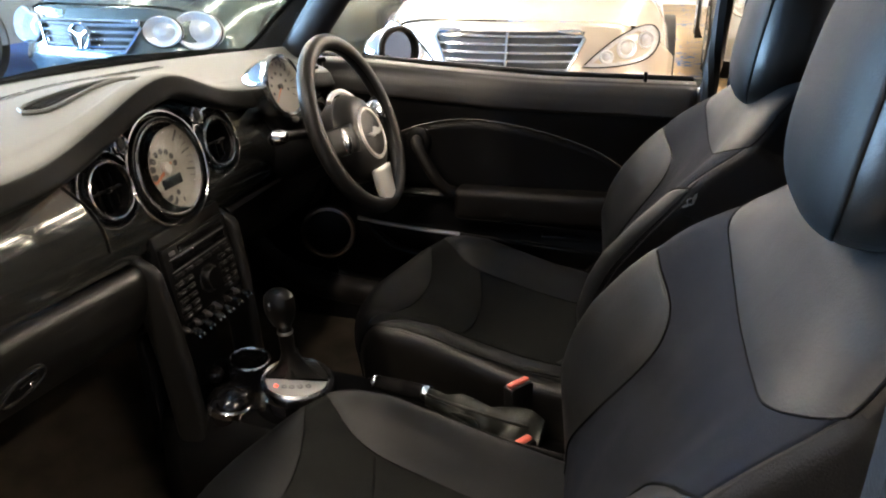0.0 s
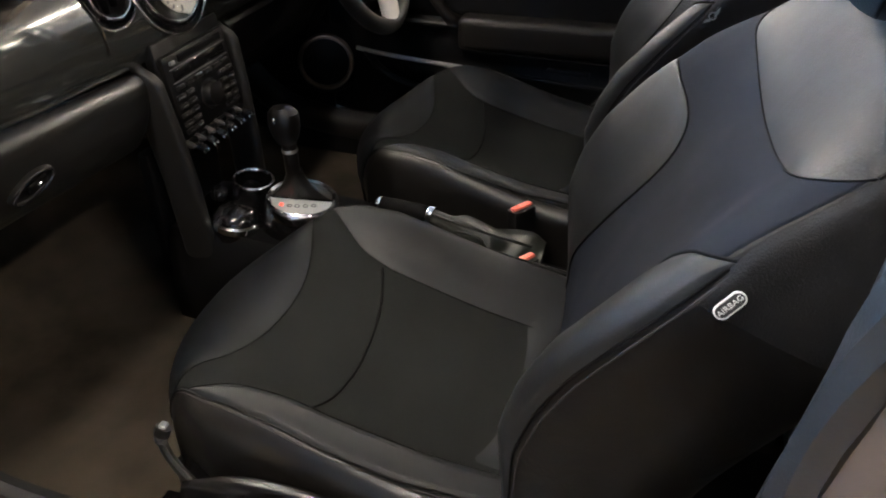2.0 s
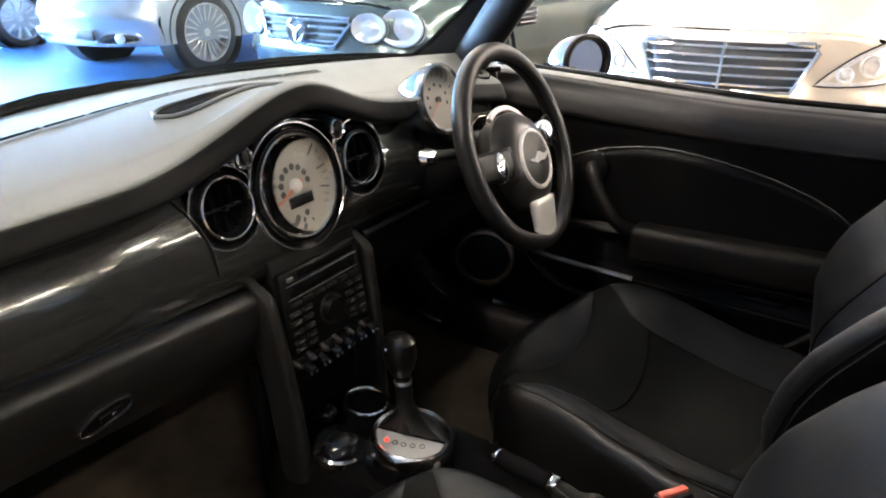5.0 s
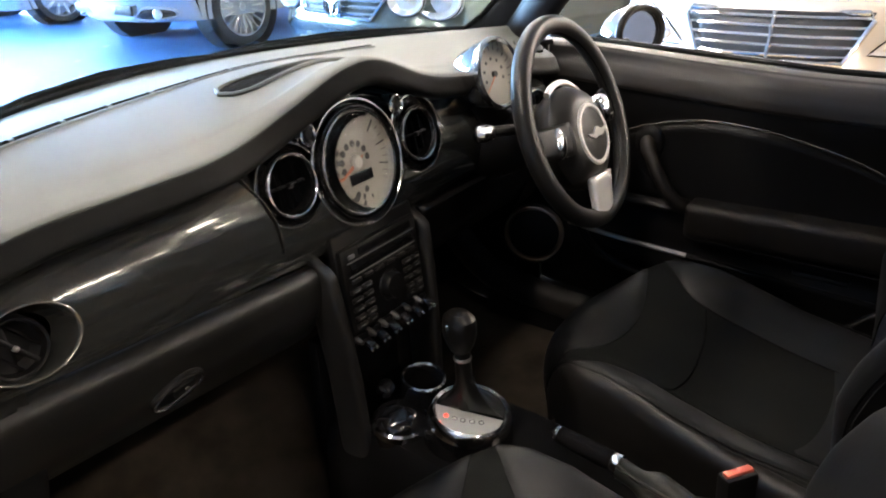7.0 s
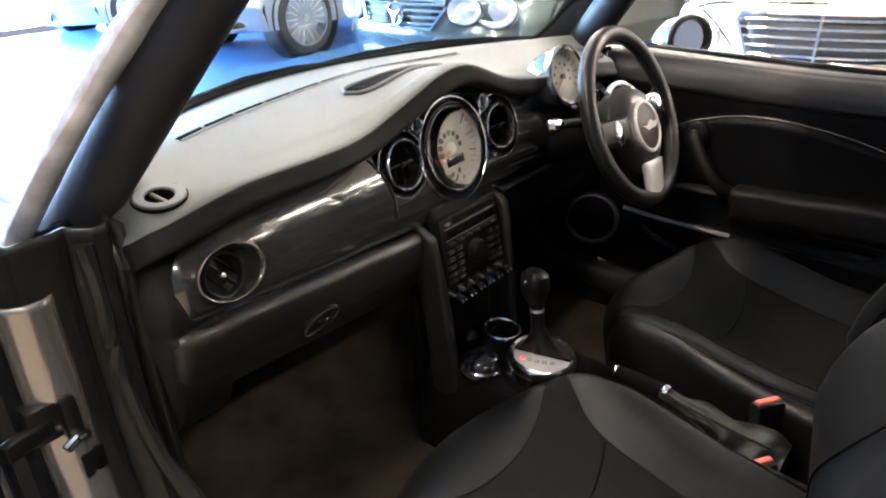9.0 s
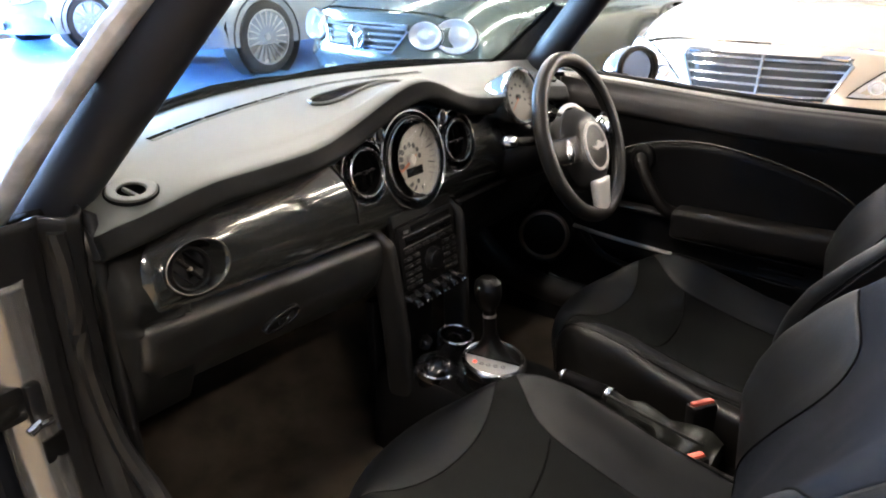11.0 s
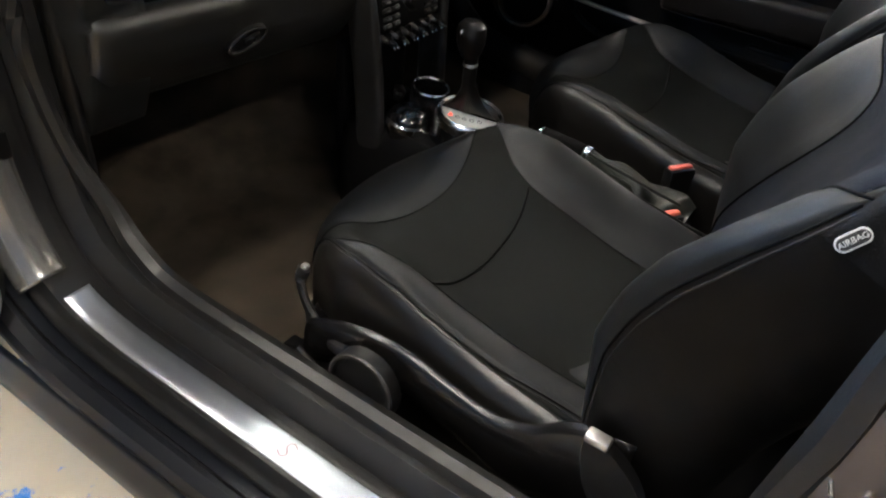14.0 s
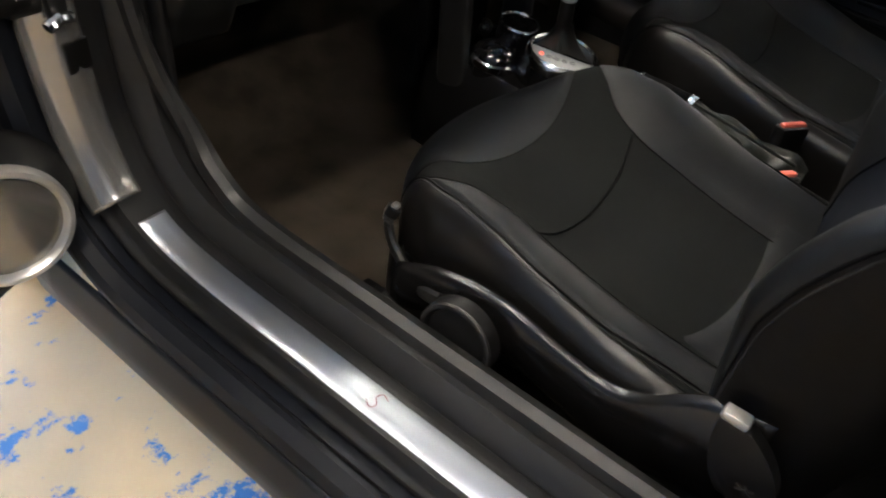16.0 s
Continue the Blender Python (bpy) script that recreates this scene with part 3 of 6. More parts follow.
# small round demister at the passenger's end
for flip in (-1, 1):
    p = on_dash(flip * 0.535, 0.821, 0.001)
    m = basis(p, (flip * 0.04, -0.27, 1)) @ Matrix.Scale(0.92, 4)
    small = part("side_demister", revolve([(0.0195, -0.006), (0.0200, 0.0020), (0.0215, 0.0035), (0.033, 0.0035), (0.0350, 0.0020), (0.0355, -0.006)], m, 36, 1.0, 0.85), DASH, dash, "round side window demister")
    part("demister_groove", revolve([(0.0355, 0.0005), (0.0375, 0.0008), (0.038, -0.005)], m, 36, 1.0, 0.85), MATTE, small)
    part("demister_hole", revolve([(0, -0.022), (0.0185, -0.020), (0.0198, 0.0)], m, 24, 1.0, 0.85), MATTE, small)
    part("demister_bar", rbox((0.005, 0.034, 0.006), m @ pose(0, 0, -0.004, 0, 0, 10), 0.001), DASH, small)

NORM = Vector((0, -0.978, 0.208))


def seam_z(x):
    """Height of the joint between the trim panel and the glovebox."""
    return 0.692 + 0.063 * max(0.0, abs(x) - 0.126)


def trim_y(s):
    """Depth of the trim's face from its lower edge (0) to its upper one (1)."""
    return flow(s, [(0, 0.795), (0.04, 0.786), (0.17, 0.778), (0.38, 0.775), (0.58, 0.779), (0.78, 0.790), (1, 0.810)])


def trim_panel(half, holes):
    bm = bmesh.new()
    nu, nv = int(2 * half / 0.002), 72
    vs = [[None] * (nu + 1) for _ in range(nv + 1)]
    for j in range(nv + 1):
        for i in range(nu + 1):
            x = half * (2 * i / nu - 1)
            s = j / nv
            z = seam_z(x) + (0.848 - droop(x) - seam_z(x)) * s
            pinch = ease(abs(x), 0.46, half) * flow(s, [(0, 0.0), (0.25, 0.012), (0.5, 0.014), (0.75, 0.022), (0.9, 0.040), (1, 0.062)])
            xx = x - math.copysign(pinch, x)
            e = 0.016 * ease(abs(xx), 0.535, half) ** 2
            vs[j][i] = bm.verts.new((xx, trim_y(s) + e + 0.004 * (1 - ease(abs(x), 0.17, 0.30)), z))
    for j in range(nv):
        for i in range(nu):
            c = (vs[j][i].co + vs[j + 1][i + 1].co) / 2
            if not any(((c.x - hx) / a) ** 2 + ((c.z - hz) / b) ** 2 < 1 for hx, hz, a, b in holes):
                bm.faces.new((vs[j][i], vs[j][i + 1], vs[j + 1][i + 1], vs[j + 1][i]))
    return bm


def end_face(u, v, flip):
    """The soft skin that wraps round the trim's end to the side of the dash."""
    x = 0.50 + 0.104 * u
    z = 0.555 + 0.288 * v
    s = (z - seam_z(x)) / (0.848 - droop(x) - seam_z(x))
    y = trim_y(min(max(s, 0.1), 1)) + 0.005 if s > 0 else 0.7825 + 0.16 * (seam_z(x) - z) + 0.9 * max(0, seam_z(x) - z - 0.09) ** 1.5
    return Vector((flip * x, y + 0.045 * ease(x, 0.570, 0.612) ** 1.6, z - 0.02 * ease(x, 0.43, 0.60) * v))


for flip in (-1, 1):
    part("dash_end_skin", grid(lambda u, v: end_face(u, v, flip), 30, 50), SHADED_DASH, dash, "soft skin at the end of the dash, coloured as shaded", thick=0.003)
part("trim_panel", trim_panel(0.578, [(-0.487, 0.773, 0.047, 0.0355), (0.487, 0.773, 0.047, 0.0355), (0, 0.806, 0.0885, 0.0885), (-0.134, 0.813, 0.0525, 0.0525), (0.134, 0.813, 0.057, 0.057)]), TRIM, dash, "dark anthracite metallic trim panel", thick=0.004)


line = [(x, trim_y((z - 0.693) / 0.155) + 0.0025, z) for x, z in ((-0.206, 0.845), (-0.196, 0.828), (-0.186, 0.808), (-0.179, 0.785), (-0.175, 0.765), (-0.172, 0.735))]
part("trim_joint", tube(catmull(line, 24), 0.0011, 6), MATTE, dash, "fine dark joint in the trim")
line = [(p[0] + 0.0025, p[1] - 0.0003, p[2]) for p in line]
part("joint_edge", tube(catmull(line, 24), 0.0009, 6), RIM, dash, "thin bright edge beside the joint")


def ball_vent(flip):
    """Round swivelling air vent set in an oval bowl."""
    m = basis((flip * 0.487, 0.7765, 0.773), (0, -0.985, 0.17)) @ Matrix.Scale(0.85, 4)
    bowl = part("air_vent", revolve([(0.0595, -0.004), (0.059, 0.003), (0.0565, 0.0045), (0.054, 0.002), (0.050, -0.012), (0.038, -0.030)], m, 48, 1.0, 0.745), TRIM, dash, "oval air vent with satin rim")
    part("vent_rim", ring(m @ pose(0, 0, 0.0035), 0.0575, 0.0022, 48, 8, 1.0, 0.745), RIM, bowl)
    mb = m @ pose(flip * 0.013, 0, 0)
    part("vent_ball", revolve([(0.0355, -0.030), (0.0355, 0.000), (0.034, 0.003), (0.031, 0.002), (0.029, -0.008), (0.02, -0.016), (0, -0.018)], mb, 36), PLASTIC, bowl, "black vent ball")
    part("vane", rbox((0.060, 0.005, 0.010), mb @ pose(0, 0, -0.006, 0, 0, 52 * flip), 0.002), PLASTIC, bowl)
    for k in (-0.016, 0.016):
        part("vane", rbox((0.046, 0.003, 0.010), mb @ pose(0, 0, -0.010, 0, 0, 52 * flip) @ pose(0, k, 0), 0.001), MATTE, bowl)
    part("vent_knob", revolve([(0.0035, -0.006), (0.0035, 0.001), (0.002, 0.003), (0, 0.0035)], mb, 14), SATIN, bowl, "small chrome knob")


ball_vent(-1)
ball_vent(1)

# glovebox and lower covers
def glovebox(u, v):
    x = -0.581 + 0.472 * u
    y = flow(v, [(0, 0.799), (0.03, 0.789), (0.07, 0.7805), (0.13, 0.7765), (0.24, 0.777), (0.5, 0.787), (0.8, 0.815), (0.95, 0.845), (1, 0.90)])
    z = flow(v, [(0, 0.0), (0.03, -0.002), (0.07, -0.008), (0.13, -0.018), (0.24, -0.034), (0.5, -0.072), (0.8, -0.115), (0.95, -0.138), (1, -0.144)])
    return Vector((x, y + 0.010 * ease(abs(x), 0.555, 0.58) ** 2, seam_z(x) - 0.0025 + z))


bm = grid(glovebox, 40, 60)
glove = part("glovebox", bm, GLOVE, dash, "dark grey glovebox lid", thick=0.004)
m = basis((-0.350, 0.7855, 0.632), (0, -0.93, -0.36))
latch = part("glovebox_latch", revolve([(0.036, -0.003), (0.036, 0.004), (0.033, 0.006), (0.029, 0.002), (0, -0.004)], m @ pose(0, 0, 0, 0, 0, 12), 36, 1.0, 0.55), PLASTIC, glove, "oval latch recess")
part("latch_trim", ring(m @ pose(0, 0, 0.005, 0, 0, 12), 0.033, 0.0016, 36, 6, 1.0, 0.52), GLOSS, glove)
part("latch_lever", rbox((0.03, 0.014, 0.006), m @ pose(0.008, 0, 0.003, 0, 0, 12), 0.003), PLASTIC, glove)
part("latch_lock", revolve([(0.004, 0.005), (0.003, 0.007), (0, 0.007)], m @ pose(0.010, 0, 0), 16), CHROME, glove)
bm = grid(lambda u, v: Vector((0.12 + 0.47 * u, ramp(v, [(0, 0.790), (0.06, 0.776), (0.5, 0.80), (1, 0.88)]), 0.70 - 0.17 * v)), 20, 16)
part("knee_panel", bm, PLASTIC, dash, "black knee panel under the wheel", thick=0.004)
for flip in (-1, 1):
    foot = 0.52 if flip < 0 else 0.62
    side = [(0.97, foot), (0.87, foot), (0.842, 0.62), (0.832, 0.70), (0.824, 0.77), (0.820, 0.815), (0.826, 0.838), (0.842, 0.854), (0.868, 0.866), (0.93, 0.878)]
    bm = slab(side, 0.024, Matrix(((0, 0, flip, flip * 0.582), (1, 0, 0, 0), (0, 1, 0, 0), (0, 0, 0, 1))), 0.007)
    end = part("dash_end", bm, LOWER, dash, "black dash end cover")
    oval = [(0.895 + 0.050 * math.copysign(abs(math.cos(a)) ** 0.6, math.cos(a)), 0.715 + 0.115 * math.copysign(abs(math.sin(a)) ** 0.6, math.sin(a))) for a in [2 * math.pi * i / 40 for i in range(40)]]
    part("fuse_cover", slab(oval, 0.006, Matrix(((0, 0, flip, flip * 0.602), (1, 0, 0, 0), (0, 1, 0, 0), (0, 0, 0, 1))), 0.004), LOWER, end, "rounded black cover in the dash end")
    bm = grid(lambda u, v: Vector((flip * (0.60 - 0.02 * u + (0.062 if flip > 0 else 0)), (0.84 if flip > 0 else 0.81) + 0.52 * u, 0.16 + 0.71 * v)), 8, 8)
    part("kick_panel", bm, PLASTIC, dash, "black kick panel", thick=0.01)

# dial cluster
bm = grid(lambda u, v: Vector((-0.205 + 0.41 * u, 0.826 + 0.012 * v, 0.705 + v * (0.14 + hump(-0.205 + 0.41 * u) - 0.008))), 40, 12)
part("cluster_back", bm, GLOSS, dash, "gloss black dial surround", thick=0.004)


def lobe(c, r, outer):
    m = basis(c, NORM)
    part("dial_surround", revolve([(r * 0.99, -0.012), (r, -0.001), (r * 1.02, -0.001), (r + outer * 0.35, -0.008), (r + outer * 0.85, -0.010), (r + outer, -0.004), (r + outer, -0.03)], m, 56), GLOSS, dash, "gloss black stepped surround")
    part("surround_line", ring(m @ pose(0, 0, -0.004), r + outer, 0.0016, 64, 6), BEZEL, dash, "thin bright line")
    return m


lobe((-0.005, 0.785, 0.807), 0.0785, 0.011)
m = basis((-0.005, 0.7895, 0.807), NORM + Vector((0.03, 0, 0))) @ Matrix.Scale(0.90, 4)
speedo = part("speedometer", revolve([(0.0838, -0.012), (0.0842, 0.001), (0.0832, 0.0045), (0.0815, 0.0058), (0.0798, 0.0045), (0.0784, 0.000), (0.0772, -0.012), (0.0760, -0.022)], m, 72), BEZEL, dash, "large speedometer with chrome bezel")
mf = m @ pose(0, 0, 0.0100)
part("dial_face", revolve([(0, -0.020), (0.074, -0.020), (0.0772, -0.021)], mf, 64), DIAL, speedo, "cream speedometer face")
bm = bmesh.new()
for i in range(27):
    a = radians(215 - 250 * i / 26)
    big = i % 3 == 0
    ln = 0.012 if big else 0.004
    rbox((ln, 0.0024 if big else 0.0008, 0.0008), mf @ pose(0, 0, -0.0195) @ pose(0, 0, 0, 0, 0, math.degrees(a)) @ pose(0.070 - ln / 2, 0, 0), 0, bm=bm)
tagged(part("scale_marks", bm, INK, speedo), kind="stuff")
for i in range(8):
    a = radians(195 - 190 * i / 7)
    part("warning_lamp", revolve([(0, 0.0), (0.0056, 0.0)], mf @ pose(0.030 * math.cos(a), 0.030 * math.sin(a), -0.0192), 14), INK, speedo)
for x, y, r in ((-0.010, -0.050, 0.0054), (0.012, -0.047, 0.0054), (0.003, -0.055, 0.003), (0.003, -0.062, 0.0035), (-0.016, -0.060, 0.002), (0.02, -0.058, 0.002)):
    part("warning_lamp", revolve([(0, 0.0), (r, 0.0)], mf @ pose(x, y, -0.0192), 12), INK, speedo)
part("odometer", rbox((0.054, 0.018, 0.002), mf @ pose(0.006, -0.025, -0.0188), 0.003), GLOSS, speedo, "dark odometer window")
part("needle", slab([(0, -0.0034), (-0.062, -0.0012), (-0.062, 0.0012), (0, 0.0034), (0.018, 0.001), (0.018, -0.001)], 0.001, mf @ pose(0, 0, -0.016, 0, 0, 24)), NEEDLE, speedo)
part("needle_hub", revolve([(0.0115, -0.020), (0.0115, -0.015), (0.009, -0.012), (0, -0.0115)], mf, 24), SATIN, speedo)
part("dial_glass", revolve([(0, 0.0068), (0.05, 0.0060), (0.0790, 0.0030)], m, 48), GLASS, speedo, thick=0.001).visible_shadow = False

for x in (-0.134, 0.134):
    m = lobe((x, 0.790, 0.813), 0.0430, 0.018 if x > 0 else 0.012) @ Matrix.Scale(0.95, 4)
    vent = part("round_vent", revolve([(0.0435, -0.014), (0.0442, 0.000), (0.0434, 0.0035), (0.0419, 0.0048), (0.0404, 0.0035), (0.0392, -0.004)], m, 48), BEZEL, dash, "round air vent with chrome bezel")
    part("vent_bowl", revolve([(0.0395, -0.003), (0.036, -0.016), (0.02, -0.026), (0, -0.028)], m, 36), MATTE, vent)
    for k in (-0.018, 0, 0.018):
        part("vane", rbox((0.003, 2 * math.sqrt(0.034 ** 2 - k * k), 0.010), m @ pose(k, 0, -0.015, 0, 18, 0), 0.001), MATTE, vent)
    part("vane", rbox((0.066, 0.003, 0.008), m @ pose(0, 0, -0.013), 0.001), PLASTIC, vent)
    part("vent_knob", revolve([(0.004, -0.006), (0.003, 0), (0, 0.001)], m, 12), PLASTIC, vent)
for x in (-0.089, 0.089):
    m = basis((x * 1.03, 0.798, 0.868), NORM)
    b = part("dash_button", revolve([(0.0140, -0.02), (0.0145, 0.002), (0.0133, 0.004), (0.0112, 0.005), (0.0094, 0.002)], m, 28, 1.0, 1.1), CHROME, dash, "small round button with chrome rim")
    part("button_cap", revolve([(0.0095, 0.001), (0.007, 0.004), (0, 0.0045)], m, 20, 0.85, 1.1), PLASTIC, b)

# centre stack: two downtubes with the radio and switches between them
def strut(u, v, flip):
    """A flat-sided stack strut, leaning back, with a rounded front edge."""
    a = 2 * math.pi * u
    e = lambda t: math.copysign(abs(t) ** 0.55, t)
    z = 0.33 + 0.372 * v
    c = ramp(z, [(0.33, 0.757), (0.50, 0.766), (0.60, 0.776), (0.70, 0.792)])
    x = ramp(z, [(0.33, 0.092), (0.50, 0.098), (0.70, 0.109)])
    tip = 1 - 0.75 * ease(v, 0.93, 1.0)
    return Vector((flip * x + 0.0105 * e(math.cos(a)) * (0.6 + 0.4 * tip), c + 0.030 * e(math.sin(a)) * tip + 0.014 * (1 - tip), z))


for flip in (-1, 1):
    bm = grid(lambda u, v: strut(u, v, flip), 28, 40, wrap=True)
    part("downtube", bm, LOWER, dash, "dark grey centre stack strut")


def stack_m(z, lift=0.0):
    """A frame on the radio's sloping face at the height z: x right, y up the face."""
    return basis((0, ramp(z, [(0.50, 0.748), (0.71, 0.772)]) - lift, z), (0, -0.993, 0.12))


part("stack_panel", rbox((0.178, 0.175, 0.02), stack_m(0.640) @ pose(0, -0.005, -0.014), 0.004), PLASTIC, dash, "black centre stack panel")
part("tray_wall", rbox((0.19, 0.02, 0.22), pose(0, 0.835, 0.43), 0.004), MATTE, dash, "dark back of the open tray")
radio = part("radio", rbox((0.170, 0.128, 0.012), stack_m(0.638) @ pose(0, 0, -0.002), 0.004), PLASTIC, dash, "black car radio with rows of buttons")
part("cassette_slot", rbox((0.118, 0.010, 0.003), stack_m(0.691, 0.0045) @ pose(0.010, 0, 0), 0.001), MATTE, radio)
part("eject_key", rbox((0.012, 0.006, 0.004), stack_m(0.690, 0.006) @ pose(-0.066, 0, 0), 0.0015), DIM, radio)
part("radio_display", rbox((0.140, 0.016, 0.002), stack_m(0.671, 0.005), 0.001), GLOSS, radio)
for z in (0.6815, 0.6605):
    part("radio_line", rbox((0.150, 0.0012, 0.0016), stack_m(z, 0.0055), 0), DIM, radio)
for i in range(6):
    part("preset_key", rbox((0.019, 0.006, 0.005), stack_m(0.652, 0.006) @ pose(-0.0625 + 0.025 * i, 0, 0), 0.0015), LOWER, radio)
knob = part("radio_knob", revolve([(0.021, 0.0), (0.021, 0.007), (0.0185, 0.013), (0.010, 0.014), (0, 0.0135)], stack_m(0.616, 0.004) @ pose(0.006, 0, 0), 32), PLASTIC, radio, "large volume knob")
part("knob_ring", ring(stack_m(0.616, 0.005) @ pose(0.006, 0, 0), 0.0235, 0.0012, 32, 6), LOWER, radio)
for z in (0.638, 0.624, 0.610, 0.596, 0.584):
    for x, wide in ((-0.068, 0.020), (-0.044, 0.020), (0.048, 0.018), (0.070, 0.018)):
        part("radio_button", rbox((wide, 0.0075, 0.006), stack_m(z, 0.006) @ pose(x, 0, 0), 0.002), LOWER, radio)
        part("button_mark", rbox((wide * 0.5, 0.0012, 0.0006), stack_m(z, 0.0096) @ pose(x, 0.0005, 0), 0), DIM, radio)
for i in range(6):
    x = -0.0710 + 0.0284 * i
    mm = stack_m(0.560, 0.006) @ pose(x, 0, 0)
    sw = part("toggle_switch", rbox((0.019, 0.018, 0.008), mm @ pose(0, 0.004, 0), 0.003), MATTE, dash, "dark toggle switch between metal guards")
    part("toggle_lever", rbox((0.0145, 0.008, 0.022), mm @ pose(0, -0.001, 0.010, 24), 0.0038), GLOSS, sw, "gloss black toggle lever")
    for k in (-0.0052, 0.0052):
        part("toggle_tip", revolve([(0, -0.003), (0.0026, -0.0015), (0.0032, 0.0), (0.0026, 0.0018), (0, 0.0028)], mm @ pose(k, -0.0085, 0.0195), 10), CHROME, sw)
    part("toggle_guard", revolve([(0.0058, -0.004), (0.0048, 0.006), (0.0028, 0.013), (0, 0.0145)], mm @ pose(-0.0142, 0.008, 0, 14), 12), CAPPING, sw, "dull grey guard peg")

# ---------------------------------------------------------------- steering wheel, column and rev counter
WC = Vector((0.360, 0.630, 0.799))
WN = Vector((0.03, -0.925, 0.379)).normalized()
wheel = thing("steering_wheel", "black leather three-spoke steering wheel with silver spokes", "steering wheel", WC)
m = basis(WC, WN)
rim = part("rim", ring(m, 0.1645, 0.0158, 72, 14), WHEEL, wheel, "black stitched leather rim")
part("rim_stitching", ring(m @ pose(0, 0, 0.004), 0.1490, 0.0012, 72, 5), THREAD, rim)
mh = m @ pose(0, -0.026, -0.010)
pad = part("airbag_pad", revolve([(0.070, -0.05), (0.088, -0.02), (0.090, 0.002), (0.078, 0.022), (0.056, 0.033), (0.03, 0.037), (0, 0.038)], mh, 48, 1.0, 0.98), WHEEL, wheel, "round black airbag cover")
mb = mh @ pose(0.0, 0.0, 0.034)
part("badge_ring", revolve([(0.0535, -0.010), (0.0525, 0.000), (0.050, 0.003), (0.046, 0.003), (0.044, -0.001)], mb, 48), SPOKE, pad, "satin silver ring")
part("badge_disc", revolve([(0.045, 0.0), (0.03, 0.004), (0, 0.005)], mb, 36), LOWER, pad)
bm = bmesh.new()
for f in (-1, 1):
    slab([(0.0, -0.004), (f * 0.012, -0.006), (f * 0.028, 0.001), (f * 0.030, 0.004), (f * 0.014, 0.002), (f * 0.004, 0.008), (0, 0.009)][::f], 0.003, mb @ Matrix.Scale(1.18, 4) @ pose(0, 0, 0.0045), bm=bm)
part("wheel_badge", bm, BADGE, pad, "plain winged silver badge")
for a in (14, 172, 266):
    ms = mh @ pose(0, 0, 0.006, 0, 0, a)
    reach = 0.078 if a == 266 else 0.094
    w0, w1 = (0.030, 0.026) if a != 266 else (0.036, 0.027)
    bm = grid(lambda u, v: ms @ Vector((0.066 + reach * u, (w0 + (w1 - w0) * u) * (v - 0.5) * 2 * (1 if a == 266 else 0.8), 0.012 * (1 - u) + 0.004 * math.cos(math.pi * (v - 0.5)))), 8, 6)
    part("spoke", bm, SPOKE if a == 266 else PLASTIC, wheel, "satin silver spoke" if a == 266 else "", thick=0.012)
    if a != 266:
        pod = part("switch_pod", revolve([(0.022, -0.004), (0.022, 0.010), (0.018, 0.016), (0.010, 0.019), (0, 0.0195)], ms @ pose(0.102, 0.002, 0.006), 24, 0.9, 1.2), CHROME, wheel, "silver switch pod")
        for k in (-0.009, 0.0, 0.009):
            part("pod_key", rbox((0.012, 0.005, 0.003), ms @ pose(0.100, k, 0.0235), 0.001), LOWER, pod)
arc = [mh @ Vector((0.096 * math.cos(radians(a)), 0.096 * math.sin(radians(a)), -0.004)) for a in range(18, 122, 4)]
part("pad_trim", tube(arc, 0.0055, 8), SATIN, wheel, "curved silver trim over the pad")
column = thing("steering_column", "black steering column shroud with chrome tipped stalks", "steering column", (0.36, 0.75, 0.72))
axis_pts = [WC - WN * d for d in (0.035, 0.06, 0.10, 0.15, 0.20)]
part("shroud", tube(axis_pts, [0.046, 0.056, 0.062, 0.066, 0.070], 20, flat=0.85, up=(0, 0.3, 1)), PLASTIC, column, "black plastic shroud")
tip = Vector((0.205, 0.715, 0.806))
stalk = part("stalk", tube(catmull([(0.33, 0.700, 0.785), (0.28, 0.705, 0.795), (0.225, 0.713, 0.804)], 10), [0.009] * 10, 10), PLASTIC, column, "black indicator stalk")
part("stalk_tip", revolve([(0.006, -0.02), (0.013, -0.014), (0.0155, 0.0), (0.013, 0.014), (0.006, 0.020), (0, 0.021)], basis(tip, (-1, 0.1, 0.12), (0, 0, 1)), 20), CHROME, column, "bright chrome stalk tip")
part("stalk", tube(catmull([(0.40, 0.700, 0.785), (0.45, 0.705, 0.795), (0.505, 0.713, 0.80)], 10), [0.009] * 10, 10), PLASTIC, column, "black wiper stalk")
rev = thing("rev_counter", "round chrome rev counter pod on the steering column", "gauge", (0.352, 0.80, 0.80))
m = basis((0.302, 0.755, 0.877), (-0.06, -0.96, 0.27)) @ Matrix.Scale(1.06, 4)
part("pod", revolve([(0, -0.075), (0.028, -0.070), (0.046, -0.045), (0.053, -0.015), (0.0545, 0.004)], m, 48), CHROME, rev, "chrome pod")
part("bezel", revolve([(0.0545, 0.0), (0.0570, 0.005), (0.0560, 0.011), (0.0520, 0.014), (0.0480, 0.011), (0.0460, -0.002)], m, 48), BEZEL, rev)
face = part("dial_face", revolve([(0, -0.002), (0.0475, -0.002)], m, 40), DIAL, rev, "cream rev counter face")
bm = bmesh.new()
for i in range(15):
    a = 210 - 240 * i / 14
    rbox((0.007, 0.0013, 0.0006), m @ pose(0, 0, -0.0014, 0, 0, a) @ pose(0.041, 0, 0), 0, bm=bm)
for i in range(7):
    a = radians(200 - 220 * i / 6)
    part("warning_lamp", revolve([(0, 0.0), (0.003, 0.0)], m @ pose(0.024 * math.cos(a), 0.024 * math.sin(a), -0.0012), 12), INK, rev)
